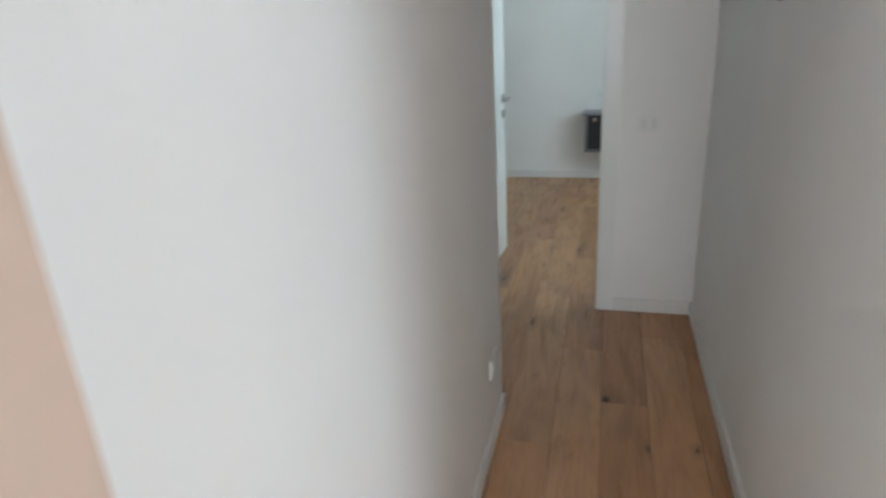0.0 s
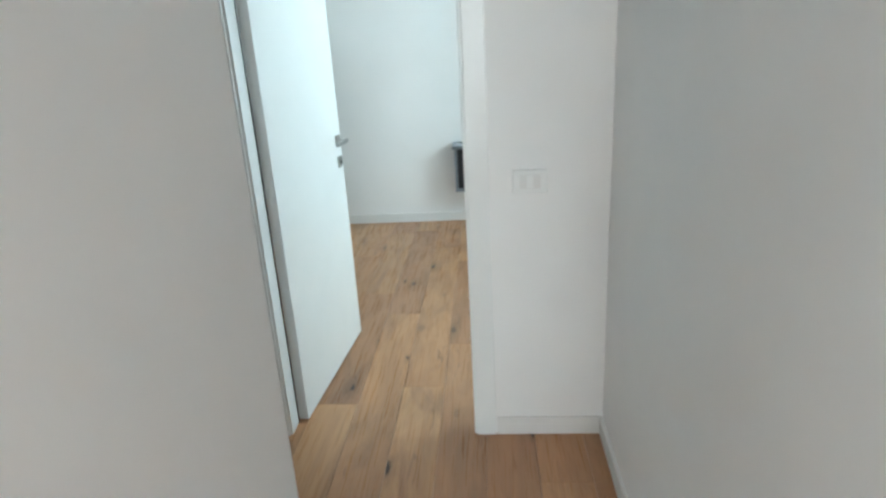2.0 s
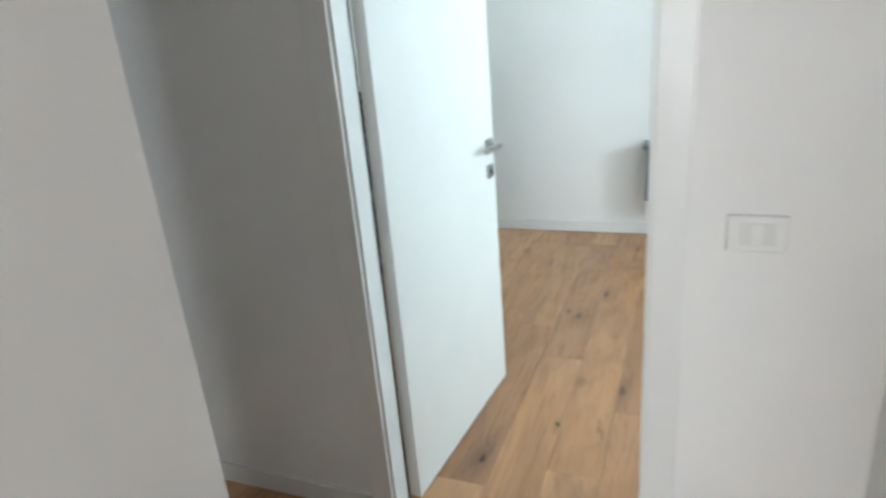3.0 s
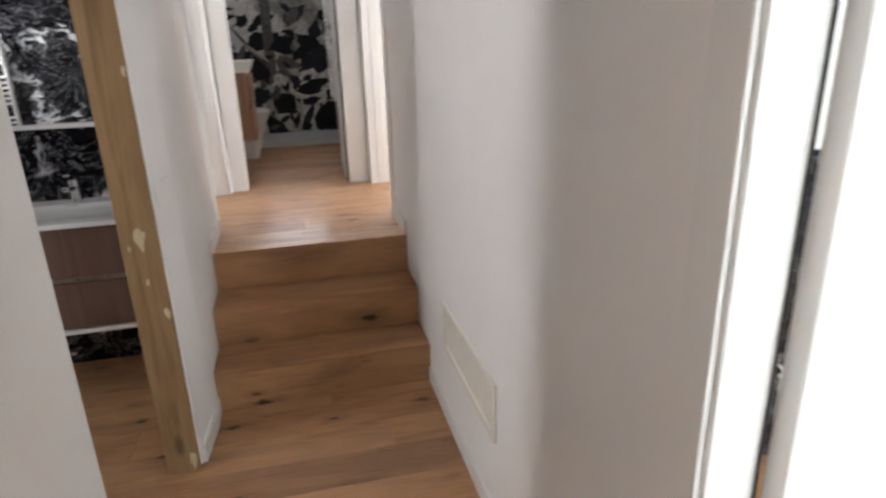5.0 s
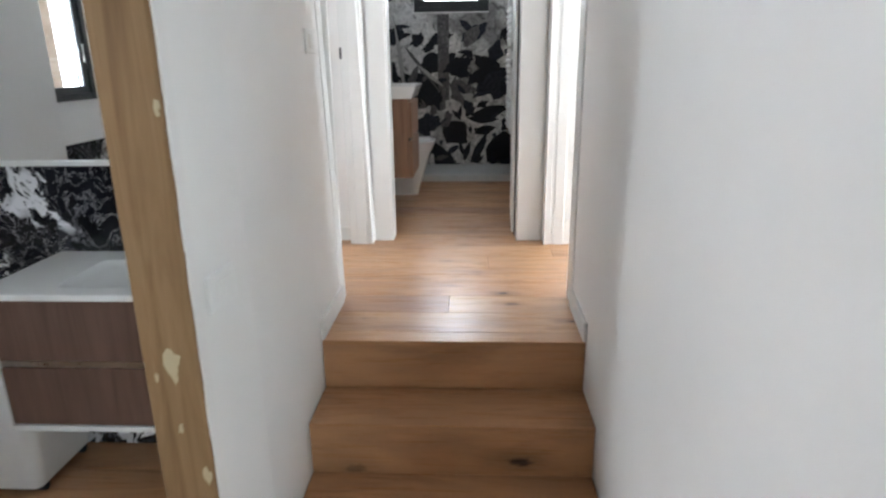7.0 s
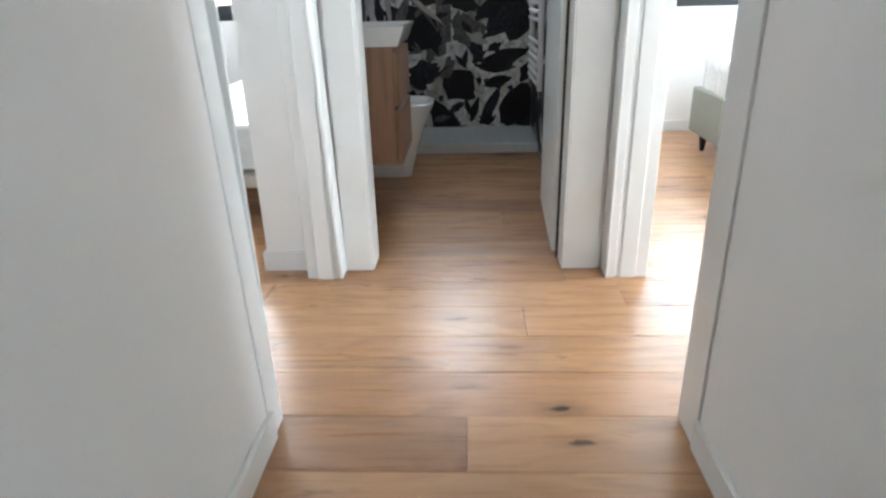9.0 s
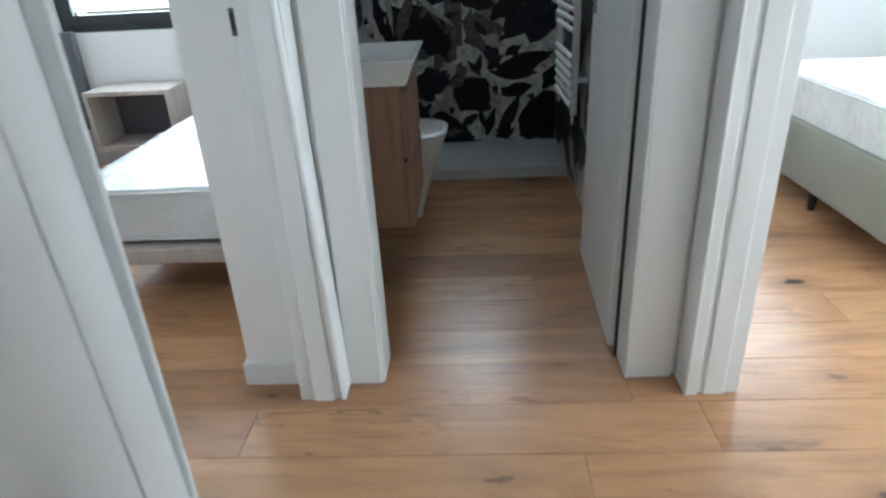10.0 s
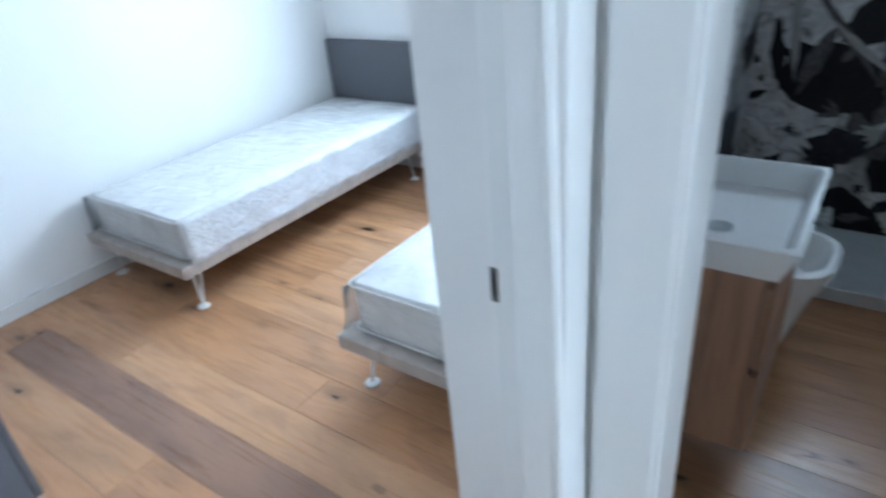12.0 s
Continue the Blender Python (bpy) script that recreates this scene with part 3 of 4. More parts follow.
# ---- electrical plates and small wall things ----
def switch_plate(name, centre, axis, sign, label, buttons=2):
    """A plate on a wall; axis is the wall's normal, sign its direction."""
    t = thing(name, centre, label, "switch")
    cx, cy, cz = centre

    def slab(a0, a1, z0, z1, d0, d1, bevel):
        if axis == "x":
            return boxes((*sorted((cx + sign * d0, cx + sign * d1)), cy + a0, cy + a1, cz + z0, cz + z1), bevel=bevel)
        return boxes((cx + a0, cx + a1, *sorted((cy + sign * d0, cy + sign * d1)), cz + z0, cz + z1), bevel=bevel)

    part("plate", slab(-0.060, 0.060, -0.041, 0.041, -0.001, 0.011, 0.003), PLASTIC, t)
    part("insert", slab(-0.035, 0.035, -0.024, 0.024, 0.0108, 0.0122, 0.0005), SKIRT, t)
    for k in range(buttons):
        c = (k - (buttons - 1) / 2) * 0.0235
        part("rocker", slab(c - 0.0108, c + 0.0108, -0.0225, 0.0225, 0.0122, 0.0139, 0.0005), PLASTIC, t)
    return t


switch_plate("light_switch", (-0.0156, -0.266, 1.059), "x", 1, "white three-gang light switch on plaster wall", 3).rotation_euler.z = radians(-6.1)
switch_plate("light_switch", (-0.021, 0.69, 1.607), "x", 1, "white light switch beside the bedroom door", 2)
switch_plate("light_switch", (W, -2.855, 1.012), "x", -1, "white light switch beside the open door", 1)
switch_plate("light_switch", (-1.19, -3.127, 1.036), "y", 1, "white two-gang light switch in the corridor", 2)

br = thing("wall_bracket", (-0.225, -3.127, 1.56), "loose wire loop hanging from a small wall plate", "wiring")
part("plate", boxes((-0.255, -0.195, -3.127, -3.124, 1.59, 1.66), bevel=0.001), PLASTIC, br)
part("wire", tube(bmesh.new(), [(-0.205, -3.124, 1.64), (-0.198, -3.108, 1.60), (-0.200, -3.104, 1.545), (-0.205, -3.104, 1.537), (-0.245, -3.104, 1.537)], 0.0032, 8), STEEL, br, "", True)
part("wire", tube(bmesh.new(), [(-0.245, -3.124, 1.64), (-0.252, -3.108, 1.60), (-0.248, -3.104, 1.550)], 0.0032, 8), STEEL, br, "", True)
switch_plate("wall_socket", (-0.24, -2.28, 0.33), "y", -1, "white low wall socket in the corridor", 2)

ap = thing("access_panel", (W, -0.65, 0.43), "ivory plastic access panel low on the white wall", "panel")
bm = boxes((W - 0.012, W, -0.965, -0.935, 0.33, 0.54), (W - 0.012, W, -0.35, -0.32, 0.33, 0.54),
           (W - 0.012, W, -0.935, -0.35, 0.51, 0.54), (W - 0.012, W, -0.935, -0.35, 0.33, 0.36), bevel=0.002)
part("frame", bm, IVORY, ap)
part("flap", boxes((W - 0.007, W, -0.932, -0.353, 0.363, 0.507), bevel=0.002), IVORY, ap)


# ---- windows ----
def window(name, axis, at, a0, a1, z0, z1, depth, label, handle=None):
    """A dark framed casement set back in its opening. axis: the wall's normal."""
    t = thing(name, (at, (a0 + a1) / 2, z0) if axis == "x" else ((a0 + a1) / 2, at, z0), label, "window", kind="structure")

    def bar(p0, p1, q0, q1, d0, d1, bevel=0.003):
        if axis == "x":
            return boxes((*sorted((at + d0, at + d1)), p0, p1, q0, q1), bevel=bevel)
        return boxes((p0, p1, *sorted((at + d0, at + d1)), q0, q1), bevel=bevel)

    for o, w, d0, d1, nm in ((0.0, 0.05, depth, depth + 0.07, "window_frame"), (0.042, 0.055, depth - 0.012, depth + 0.05, "sash")):
        p0, p1, q0, q1 = a0 + o, a1 - o, z0 + o, z1 - o
        part(nm, bar(p0, p0 + w, q0, q1, d0, d1), ANTHRACITE, t)
        part(nm, bar(p1 - w, p1, q0, q1, d0, d1), ANTHRACITE, t)
        part(nm, bar(p0 + w, p1 - w, q0, q0 + w, d0, d1), ANTHRACITE, t)
        part(nm, bar(p0 + w, p1 - w, q1 - w, q1, d0, d1), ANTHRACITE, t)
    pane = part("pane", bar(a0 + 0.098, a1 - 0.098, z0 + 0.098, z1 - 0.098, depth + 0.015, depth + 0.027, 0), GLASS, t)
    pane.visible_shadow = False
    if handle:
        y, z = handle
        s = -1 if depth > 0 else 1
        if axis == "x":
            bm = tube(bmesh.new(), [(at + depth + s * 0.012, y, z), (at + depth + s * 0.06, y, z), (at + depth + s * 0.065, y, z + 0.12)], 0.009)
        else:
            bm = tube(bmesh.new(), [(y, at + depth + s * 0.012, z), (y, at + depth + s * 0.06, z), (y, at + depth + s * 0.065, z + 0.12)], 0.009)
        part("window_handle", bm, PLASTIC, t, "white window handle", True)
    return t


window("window_twin", "y", FAR, -2.05, -0.75, 1.37, 2.60, 0.05, "dark framed window in the twin bedroom")
window("window_upper_bath", "y", FAR, 0.04, 0.69, 1.94, 2.60, 0.05, "small dark framed bathroom window")
window("window_double", "y", FAR, 1.74, 3.04, 1.385, 2.60, 0.05, "dark framed window in the double bedroom")
window("window_lower_bath", "x", -2.40, -1.95, -1.25, 1.29, 2.35, -0.03, "dark framed bathroom window with white handle", (-1.88, 1.57))
# unseen window, added around the fill light for the hall piers
window("window_east", "x", 4.05, 0.68, 1.70, 1.05, 2.80, 0.10, "dark framed tall bedroom window, added out of view")
window("window_far_room", "y", -4.40, 1.50, 3.00, 0.95, 2.5, -0.15, "dark framed window of the far room")
# added to go with the corridor fill light, never in view
window("window_living_west", "x", -6.20, -4.00, -2.40, 0.65, 2.55, -0.12, "dark framed living room window, added out of view")
window("window_living", "y", -6.10, -3.55, -1.65, 0.75, 2.65, -0.15, "dark framed window of the living room")


# ---- far room ----
structure("marble_dado", boxes((W + 0.125, 3.89, -0.888, -0.880, 0.0, 1.16)), MARBLE, "polished black marble panel with white veins", "wall panel")
cb = thing("wall_hung_cabinet", (3.81, -2.78, 0.29), "slate grey wall-hung open cabinet with black inside", "cabinet")
part("body", boxes((3.715, 3.90, -2.475, -2.455, 0.29, 0.634), (3.715, 3.90, -3.115, -3.095, 0.29, 0.634), (3.715, 3.90, -3.095, -2.475, 0.29, 0.31), bevel=0.0015), GREYFRAME, cb)
part("top", boxes((3.700, 3.90, -3.125, -2.44, 0.634, 0.66), bevel=0.002), GREYFRAME, cb, "pale slate grey top")
part("back", boxes((3.885, 3.90, -3.095, -2.475, 0.31, 0.634)), BLACKBOX, cb)
part("door", boxes((3.730, 3.745, -3.093, -2.478, 0.313, 0.631), bevel=0.001), BLACKBOX, cb, "black glass front")
part("lock", boxes((3.722, 3.730, -2.55, -2.53, 0.575, 0.610), bevel=0.002), CHROME, cb)
switch_plate("wall_socket", (3.90, -2.60, 0.81), "x", -1, "white wall socket above the cabinet", 2)

# ---- lower bathroom ----
structure("marble_splashback", boxes((-1.895, -0.150, 0.668, 0.680, 0.0, 1.185)), MARBLE, "polished black marble wall panel with white veins", "wall panel")
structure("marble_low_panel", boxes((-2.40, -2.390, -2.165, -0.79, 0.0, 0.98)), MARBLE, "polished black marble dado with white veins", "wall panel")
structure("marble_shower_panel", boxes((-2.04, -0.15, -2.18, -2.168, 0.0, 2.6), (-2.385, -2.04, -2.18, -2.168, 0.0, 0.98)), MARBLE, "tall black marble wall panel with white veins", "wall panel")
mr = thing("mirror", (-0.75, 0.67, 1.19), "large wall mirror above a white ledge", "mirror")
part("glass", boxes((-1.75, -0.17, 0.655, 0.667, 1.205, 2.2), bevel=0.001), MIRROR, mr)
part("ledge", boxes((-1.89, -0.155, 0.640, 0.668, 1.185, 1.205), bevel=0.002), PLASTIC, mr, "white ledge under the glass")

vu = thing("vanity_unit", (-0.61, 0.44, 0.36), "wall-hung vanity with two brown drawers and white basin top", "vanity")
vx0, vx1, vy0, vy1 = -1.02, -0.20, 0.215, 0.667
part("side_panel", boxes((vx0, vx0 + 0.018, vy0, vy1, 0.355, 0.832), bevel=0.001), PLASTIC, vu, "white side panel")
part("side_panel", boxes((vx1 - 0.018, vx1, vy0, vy1, 0.355, 0.832), bevel=0.001), PLASTIC, vu)
part("bottom_panel", boxes((vx0 + 0.018, vx1 - 0.018, vy0, vy1, 0.355, 0.373), bevel=0.001), PLASTIC, vu)
part("carcass", boxes((vx0 + 0.018, vx1 - 0.018, vy0 + 0.03, vy1, 0.373, 0.832)), BROWN, vu)
part("drawer_front", boxes((vx0 + 0.022, vx1 - 0.022, vy0 + 0.004, vy0 + 0.022, 0.379, 0.588), bevel=0.0015), BROWN, vu)
part("drawer_front", boxes((vx0 + 0.022, vx1 - 0.022, vy0 + 0.004, vy0 + 0.022, 0.614, 0.826), bevel=0.0015), BROWN, vu)
part("grip_rail", boxes((vx0 + 0.018, vx1 - 0.018, vy0 + 0.012, vy0 + 0.028, 0.590, 0.611)), STEEL, vu, "recessed metal grip rail")


def basin(bm, x0, x1, y0, y1, z0, z1, rim, deep, taper=0.0):
    """A slab with a sunken, rounded bowl."""
    sx0, sx1, sy0, sy1 = rim
    rows = [(x0, x1 - taper, y0 + taper * 0.5, y1 - taper * 0.5, z0, 0.006), (x0, x1, y0, y1, z1 - 0.003, 0.006), (x0 + 0.003, x1 - 0.003, y0 + 0.003, y1 - 0.003, z1, 0.005),
            (sx0, sx1, sy0, sy1, z1, 0.03), (sx0 + 0.006, sx1 - 0.006, sy0 + 0.006, sy1 - 0.006, z1 - 0.006, 0.03),
            (sx0 + 0.03, sx1 - 0.03, sy0 + 0.03, sy1 - 0.03, z1 - deep, 0.05)]
    return loft(bm, rows)


bs = part("basin", basin(bmesh.new(), -1.035, -0.19, 0.20, 0.667, 0.833, 0.853, (-0.80, -0.33, 0.27, 0.56), 0.018), CERAMIC, vu, "white ceramic basin top", True)
part("overflow", boxes((-0.60, -0.55, 0.552, 0.556, 0.842, 0.850), bevel=0.001), STEEL, bs)


def faucet(parent, x, y, z, turn, s=1.0):
    m = pose(x, y, z, 0, 0, turn) @ Matrix.Diagonal((s, s, s, 1))
    bm = bmesh.new()
    tube(bm, [(0, 0, 0), (0, 0, 0.012)], 0.026, 16)
    tube(bm, [(0, 0, 0.010), (0, 0, 0.105)], 0.021, 16)
    bmesh.ops.transform(bm, matrix=m, verts=bm.verts)
    f = part("faucet", bm, CHROME, parent, "chrome single-lever tap", True)
    bm = boxes((0.0, 0.125, -0.014, 0.014, 0.055, 0.075), bevel=0.005, seg=2)
    bmesh.ops.transform(bm, matrix=m @ pose(0, 0, 0, 0, -8, 0), verts=bm.verts)
    part("spout", bm, CHROME, f)
    bm = boxes((-0.018, 0.10, -0.013, 0.013, 0.110, 0.120), bevel=0.004, seg=2)
    bmesh.ops.transform(bm, matrix=m @ pose(0, 0, 0, 0, -14, 0), verts=bm.verts)
    part("tap_lever", bm, CHROME, f)


faucet(bs, -0.565, 0.605, 0.852, -90)

# portable dehumidifier on the floor
dh = thing("dehumidifier", (-1.175, 0.485, 0), "white portable dehumidifier standing beside the vanity", "appliance")
bm = loft(bmesh.new(), [(-1.295, -1.055, 0.325, 0.645, 0.030, 0.03), (-1.305, -1.045, 0.318, 0.655, 0.06, 0.045), (-1.315, -1.040, 0.315, 0.655, 0.30, 0.05),
                        (-1.315, -1.040, 0.322, 0.655, 0.47, 0.055), (-1.305, -1.048, 0.345, 0.650, 0.55, 0.06), (-1.285, -1.065, 0.385, 0.64, 0.600, 0.065),
                        (-1.25, -1.10, 0.44, 0.61, 0.625, 0.06)], 8)
part("body", bm, PLASTIC, dh, "glossy white rounded shell", True)
part("handle_recess", boxes((-1.287, -1.272, 0.3125, 0.3165, 0.16, 0.30), bevel=0.001), SKIRT, dh, "upright moulded groove")
part("top_seam", tube(bmesh.new(), [(-1.318, 0.36 + 0.03 * k, 0.475) for k in range(9)], 0.002, 6), SKIRT, dh, "", True)
part("air_grille", boxes(*[(-1.041, -1.036, 0.42, 0.60, 0.26 + k * 0.022, 0.272 + k * 0.022) for k in range(8)]), SKIRT, dh)
for x in (-1.28, -1.07):
    for y in (0.365, 0.60):
        part("caster", tube(bmesh.new(), [(x - 0.012, y, 0.018), (x + 0.012, y, 0.018)], 0.018, 12), STRIP, dh, "", True)
part("base", boxes((-1.285, -1.065, 0.335, 0.635, 0.020, 0.032)), STRIP, dh)


def towel_radiator(name, axis, at, a0, a1, z0, z1, out, label):
    """Two uprights and rows of round bars; axis: the wall's normal, out: which way the rail stands off."""
    t = thing(name, (at, (a0 + a1) / 2, z0) if axis == "x" else ((a0 + a1) / 2, at, z0), label, "radiator")

    def p(a, d, z):
        return (at + out * d, a, z) if axis == "x" else (a, at + out * d, z)

    for a in (a0, a1):
        part("upright", tube(bmesh.new(), [p(a, 0.055, z0), p(a, 0.055, z1)], 0.016, 10), PLASTIC, t, "", True)
        for z in (z0 + 0.15, z1 - 0.15):
            part("wall_mount", tube(bmesh.new(), [p(a, 0.0, z), p(a, 0.05, z)], 0.010, 8), PLASTIC, t)
    z, k = z0 + 0.035, 0
    while z < z1 - 0.02:
        part("bar", tube(bmesh.new(), [p(a0, 0.068, z), p(a1, 0.068, z)], 0.011, 8), PLASTIC, t, "", True)
        k += 1
        z += 0.112 if k % 6 == 0 else 0.042
    for a in (a0, a1):
        part("valve", tube(bmesh.new(), [p(a, 0.055, z0 - 0.045), p(a, 0.055, z0)], 0.012, 8), CHROME, t)
    return t


towel_radiator("towel_radiator", "y", -2.168, -2.20, -1.78, 0.74, 1.64, 1, "white ladder towel radiator on the wall")

# ---- upper bathroom ----
rear_panel = structure("botanical_panel_rear", boxes((-0.235, 0.93, FAR - 0.010, FAR, Z, 1.93), (-0.235, 0.04, FAR - 0.010, FAR, 1.93, CEIL), (0.69, 0.93, FAR - 0.010, FAR, 1.93, CEIL)), FLORAL, "black wall panels printed with pale leaves and flowers", "wall panel")
left_panel = structure("botanical_panel_left", boxes((-0.235, -0.225, 1.92, FAR - 0.012, Z, CEIL - 0.2)), FLORAL, "black wall panels printed with pale leaves", "wall panel")
right_panel = structure("dark_panel_right", boxes((0.895, 0.930, 2.70, FAR - 0.012, Z, CEIL - 0.2)), FLORAL, "black wall panels printed with pale leaves", "wall panel")


class Print:
    """Leaf prints laid on one panel: at(u, v, lift) gives the point on its face."""

    def __init__(self, parent, at, bounds, seed, windows=()):
        self.parent, self.at, self.bounds, self.windows = parent, at, bounds, windows
        self.rnd, self.count = random.Random(seed), 0

    def leaf(self, u, v, half, wide, turn, tone, ragged=0.12, blunt=0.0):
        rnd, n = self.rnd, 20
        half, wide = half * 1.16, wide * 1.22
        c, s = math.cos(radians(turn)), math.sin(radians(turn))
        u0, u1, v0, v1 = self.bounds
        lift = 0.0008 + 0.00006 * self.count
        bend = rnd.uniform(-0.25, 0.25)
        bm = bmesh.new()
        ring = []
        for k in range(n):
            a = 2 * math.pi * k / n
            x, y = math.cos(a), math.sin(a)
            y *= (1 - abs(x)) ** 0.35 * 0.75 + 0.25 * blunt
            grow = 1 + rnd.uniform(-ragged, ragged) * (1.6 if k % 2 else 0.8)
            x, y = x * half * grow, y * wide * grow + bend * wide * (x * x - 0.4)
            p, q = u + x * c - y * s, v + x * s + y * c
            ring.append(bm.verts.new(self.at(min(max(p, u0), u1), min(max(q, v0), v1), lift)))
        hub = bm.verts.new(self.at(min(max(u, u0), u1), min(max(v, v0), v1), lift))
        for k in range(n):
            bm.faces.new((hub, ring[k], ring[(k + 1) % n]))
        for x0, x1, z0, z1 in self.windows:
            if u + half > x0 and u - half < x1 and v + half > z0 and v - half < z1:
                bm.free()
                return
        self.count += 1
        part("printed_leaf", bm, INKS[tone], self.parent)

    def spray(self, u, v, turn, count, size, tone):
        """A fan of narrow leaves from one stalk."""
        for k in range(count):
            a = turn + (k - (count - 1) / 2) * self.rnd.uniform(24, 34)
            r = size * self.rnd.uniform(0.7, 1.15)
            self.leaf(u + r * math.cos(radians(a)), v + r * math.sin(radians(a)), r, r * self.rnd.uniform(0.26, 0.42), a, tone, 0.10)

    def scatter(self, count, v_from, big, v_to=9.0):
        u0, u1, v0, v1 = self.bounds
        v1 = min(v1, v_to)
        for k in range(count):
            tone = self.rnd.choice((0, 0, 0, 1, 1, 2))
            u, v = self.rnd.uniform(u0, u1), self.rnd.uniform(max(v0, v_from), v1)
            if k % 3 == 0:
                self.spray(u, v, self.rnd.uniform(0, 360), self.rnd.choice((3, 4, 5)), big * 0.42, tone)
            else:
                h = big * self.rnd.uniform(0.45, 1.15)
                self.leaf(u, v, h, h * self.rnd.uniform(0.4, 0.75), self.rnd.uniform(-70, 80), tone, 0.16, self.rnd.choice((0, 0.6)))


pr = Print(rear_panel, lambda u, v, e: (u, FAR - 0.010 - e, v), (-0.22, 0.893, Z + 0.03, 2.85), 4, ((0.0, 0.73, 1.90, 3.1),))
pr.leaf(0.47, 1.26, 0.11, 0.09, 20, 2, 0.2, 0.8)
pr.leaf(0.52, 1.22, 0.06, 0.04, -30, 3, 0.2, 0.6)
pr.leaf(0.24, 1.17, 0.10, 0.07, 60, 2, 0.2, 0.5)
pr.leaf(0.40, 0.92, 0.115, 0.10, -40, 0, 0.10, 0.8)
pr.leaf(0.31, 1.03, 0.07, 0.05, 70, 2, 0.15, 0.6)
pr.leaf(0.17, 1.00, 0.12, 0.085, 25, 1, 0.24, 0.6)
pr.leaf(0.13, 0.93, 0.06, 0.04, -50, 1, 0.2, 0.2)
pr.leaf(0.71, 1.10, 0.145, 0.055, 12, 0, 0.06, 0.3)
pr.leaf(0.64, 1.035, 0.125, 0.036, -3, 0, 0.06, 0.3)
pr.leaf(0.66, 0.935, 0.085, 0.05, 14, 0, 0.08)
pr.leaf(0.81, 0.78, 0.15, 0.115, 48, 0, 0.08, 0.7)
pr.leaf(0.86, 1.00, 0.07, 0.05, 60, 0, 0.1, 0.4)
pr.leaf(0.61, 0.77, 0.13, 0.045, 62, 1, 0.08)
pr.leaf(0.50, 0.745, 0.085, 0.030, 72, 0, 0.08)
pr.leaf(0.45, 0.77, 0.055, 0.022, 105, 0, 0.08)
pr.leaf(0.28, 0.70, 0.125, 0.080, -42, 0, 0.14, 0.6)
pr.leaf(0.19, 0.77, 0.06, 0.05, 20, 0, 0.12, 0.5)
pr.leaf(0.06, 0.79, 0.085, 0.075, 40, 1, 0.22, 0.6)
pr.leaf(0.08, 1.30, 0.20, 0.14, -24, 0, 0.14, 0.7)
pr.leaf(0.20, 1.22, 0.10, 0.035, -62, 0, 0.1)
pr.leaf(0.75, 1.33, 0.15, 0.115, 20, 1, 0.26, 0.8)
pr.leaf(0.44, 1.09, 0.055, 0.022, 84, 0, 0.1)
pr.leaf(0.41, 1.07, 0.055, 0.020, -48, 0, 0.1)
pr.leaf(0.60, 1.41, 0.10, 0.06, 40, 0, 0.12, 0.3)
pr.leaf(0.42, 1.45, 0.12, 0.06, -20, 0, 0.14, 0.4)
pr.spray(0.60, 0.64, 110, 5, 0.045, 0)
pr.spray(0.72, 0.63, 70, 4, 0.040, 1)
pr.spray(0.36, 0.62, 30, 4, 0.035, 0)
pr.spray(0.30, 1.08, 200, 4, 0.040, 3)
pr.spray(0.14, 1.14, 150, 3, 0.045, 2)
pr.scatter(46, 1.42, 0.13)
pr.scatter(34, 0.6, 0.055, 1.42)
for u, v, half, wide, turn, tone in ((-0.17, 1.62, 0.30, 0.030, 84, 2), (-0.09, 1.58, 0.26, 0.022, 97, 3), (-0.02, 1.66, 0.30, 0.034, 80, 0), (0.05, 1.60, 0.28, 0.016, 104, 3),
                                     (0.10, 1.48, 0.20, 0.020, 128, 2), (-0.13, 1.40, 0.14, 0.030, 100, 0), (0.02, 1.37, 0.12, 0.045, 70, 2), (0.17, 1.42, 0.15, 0.018, 140, 3)):
    pr.leaf(u, v, half, wide, turn, tone, 0.16)
part("grey_stripe", boxes((0.245, 0.345, FAR - 0.0145, FAR - 0.0100, 1.20, 1.92)), INKS[2], rear_panel, "plain grey printed stripe")
pl = Print(left_panel, lambda u, v, e: (-0.225 + e, u, v), (1.93, 4.09, Z + 0.02, 2.88), 9)
pl.scatter(90, 0.6, 0.17)
pl.scatter(50, 0.6, 0.07)
pq = Print(right_panel, lambda u, v, e: (0.895 - e, u, v), (2.72, 4.09, Z + 0.02, 2.88), 13)
pq.scatter(60, 0.6, 0.17)
tr = solid("shower_tray", loft(bmesh.new(), [(-0.222, 0.893, 3.565, FAR - 0.012, Z, 0.01), (-0.222, 0.893, 3.565, FAR - 0.012, Z + 0.055, 0.01), (-0.218, 0.889, 3.569, FAR - 0.016, Z + 0.058, 0.01),
                                          (-0.16, 0.84, 3.61, FAR - 0.07, Z + 0.058, 0.03), (-0.12, 0.80, 3.65, FAR - 0.11, Z + 0.051, 0.03)]), STONE_WHITE, "flat white stone-effect shower tray on the floor", "shower tray", base=(0.35, 3.8, Z))

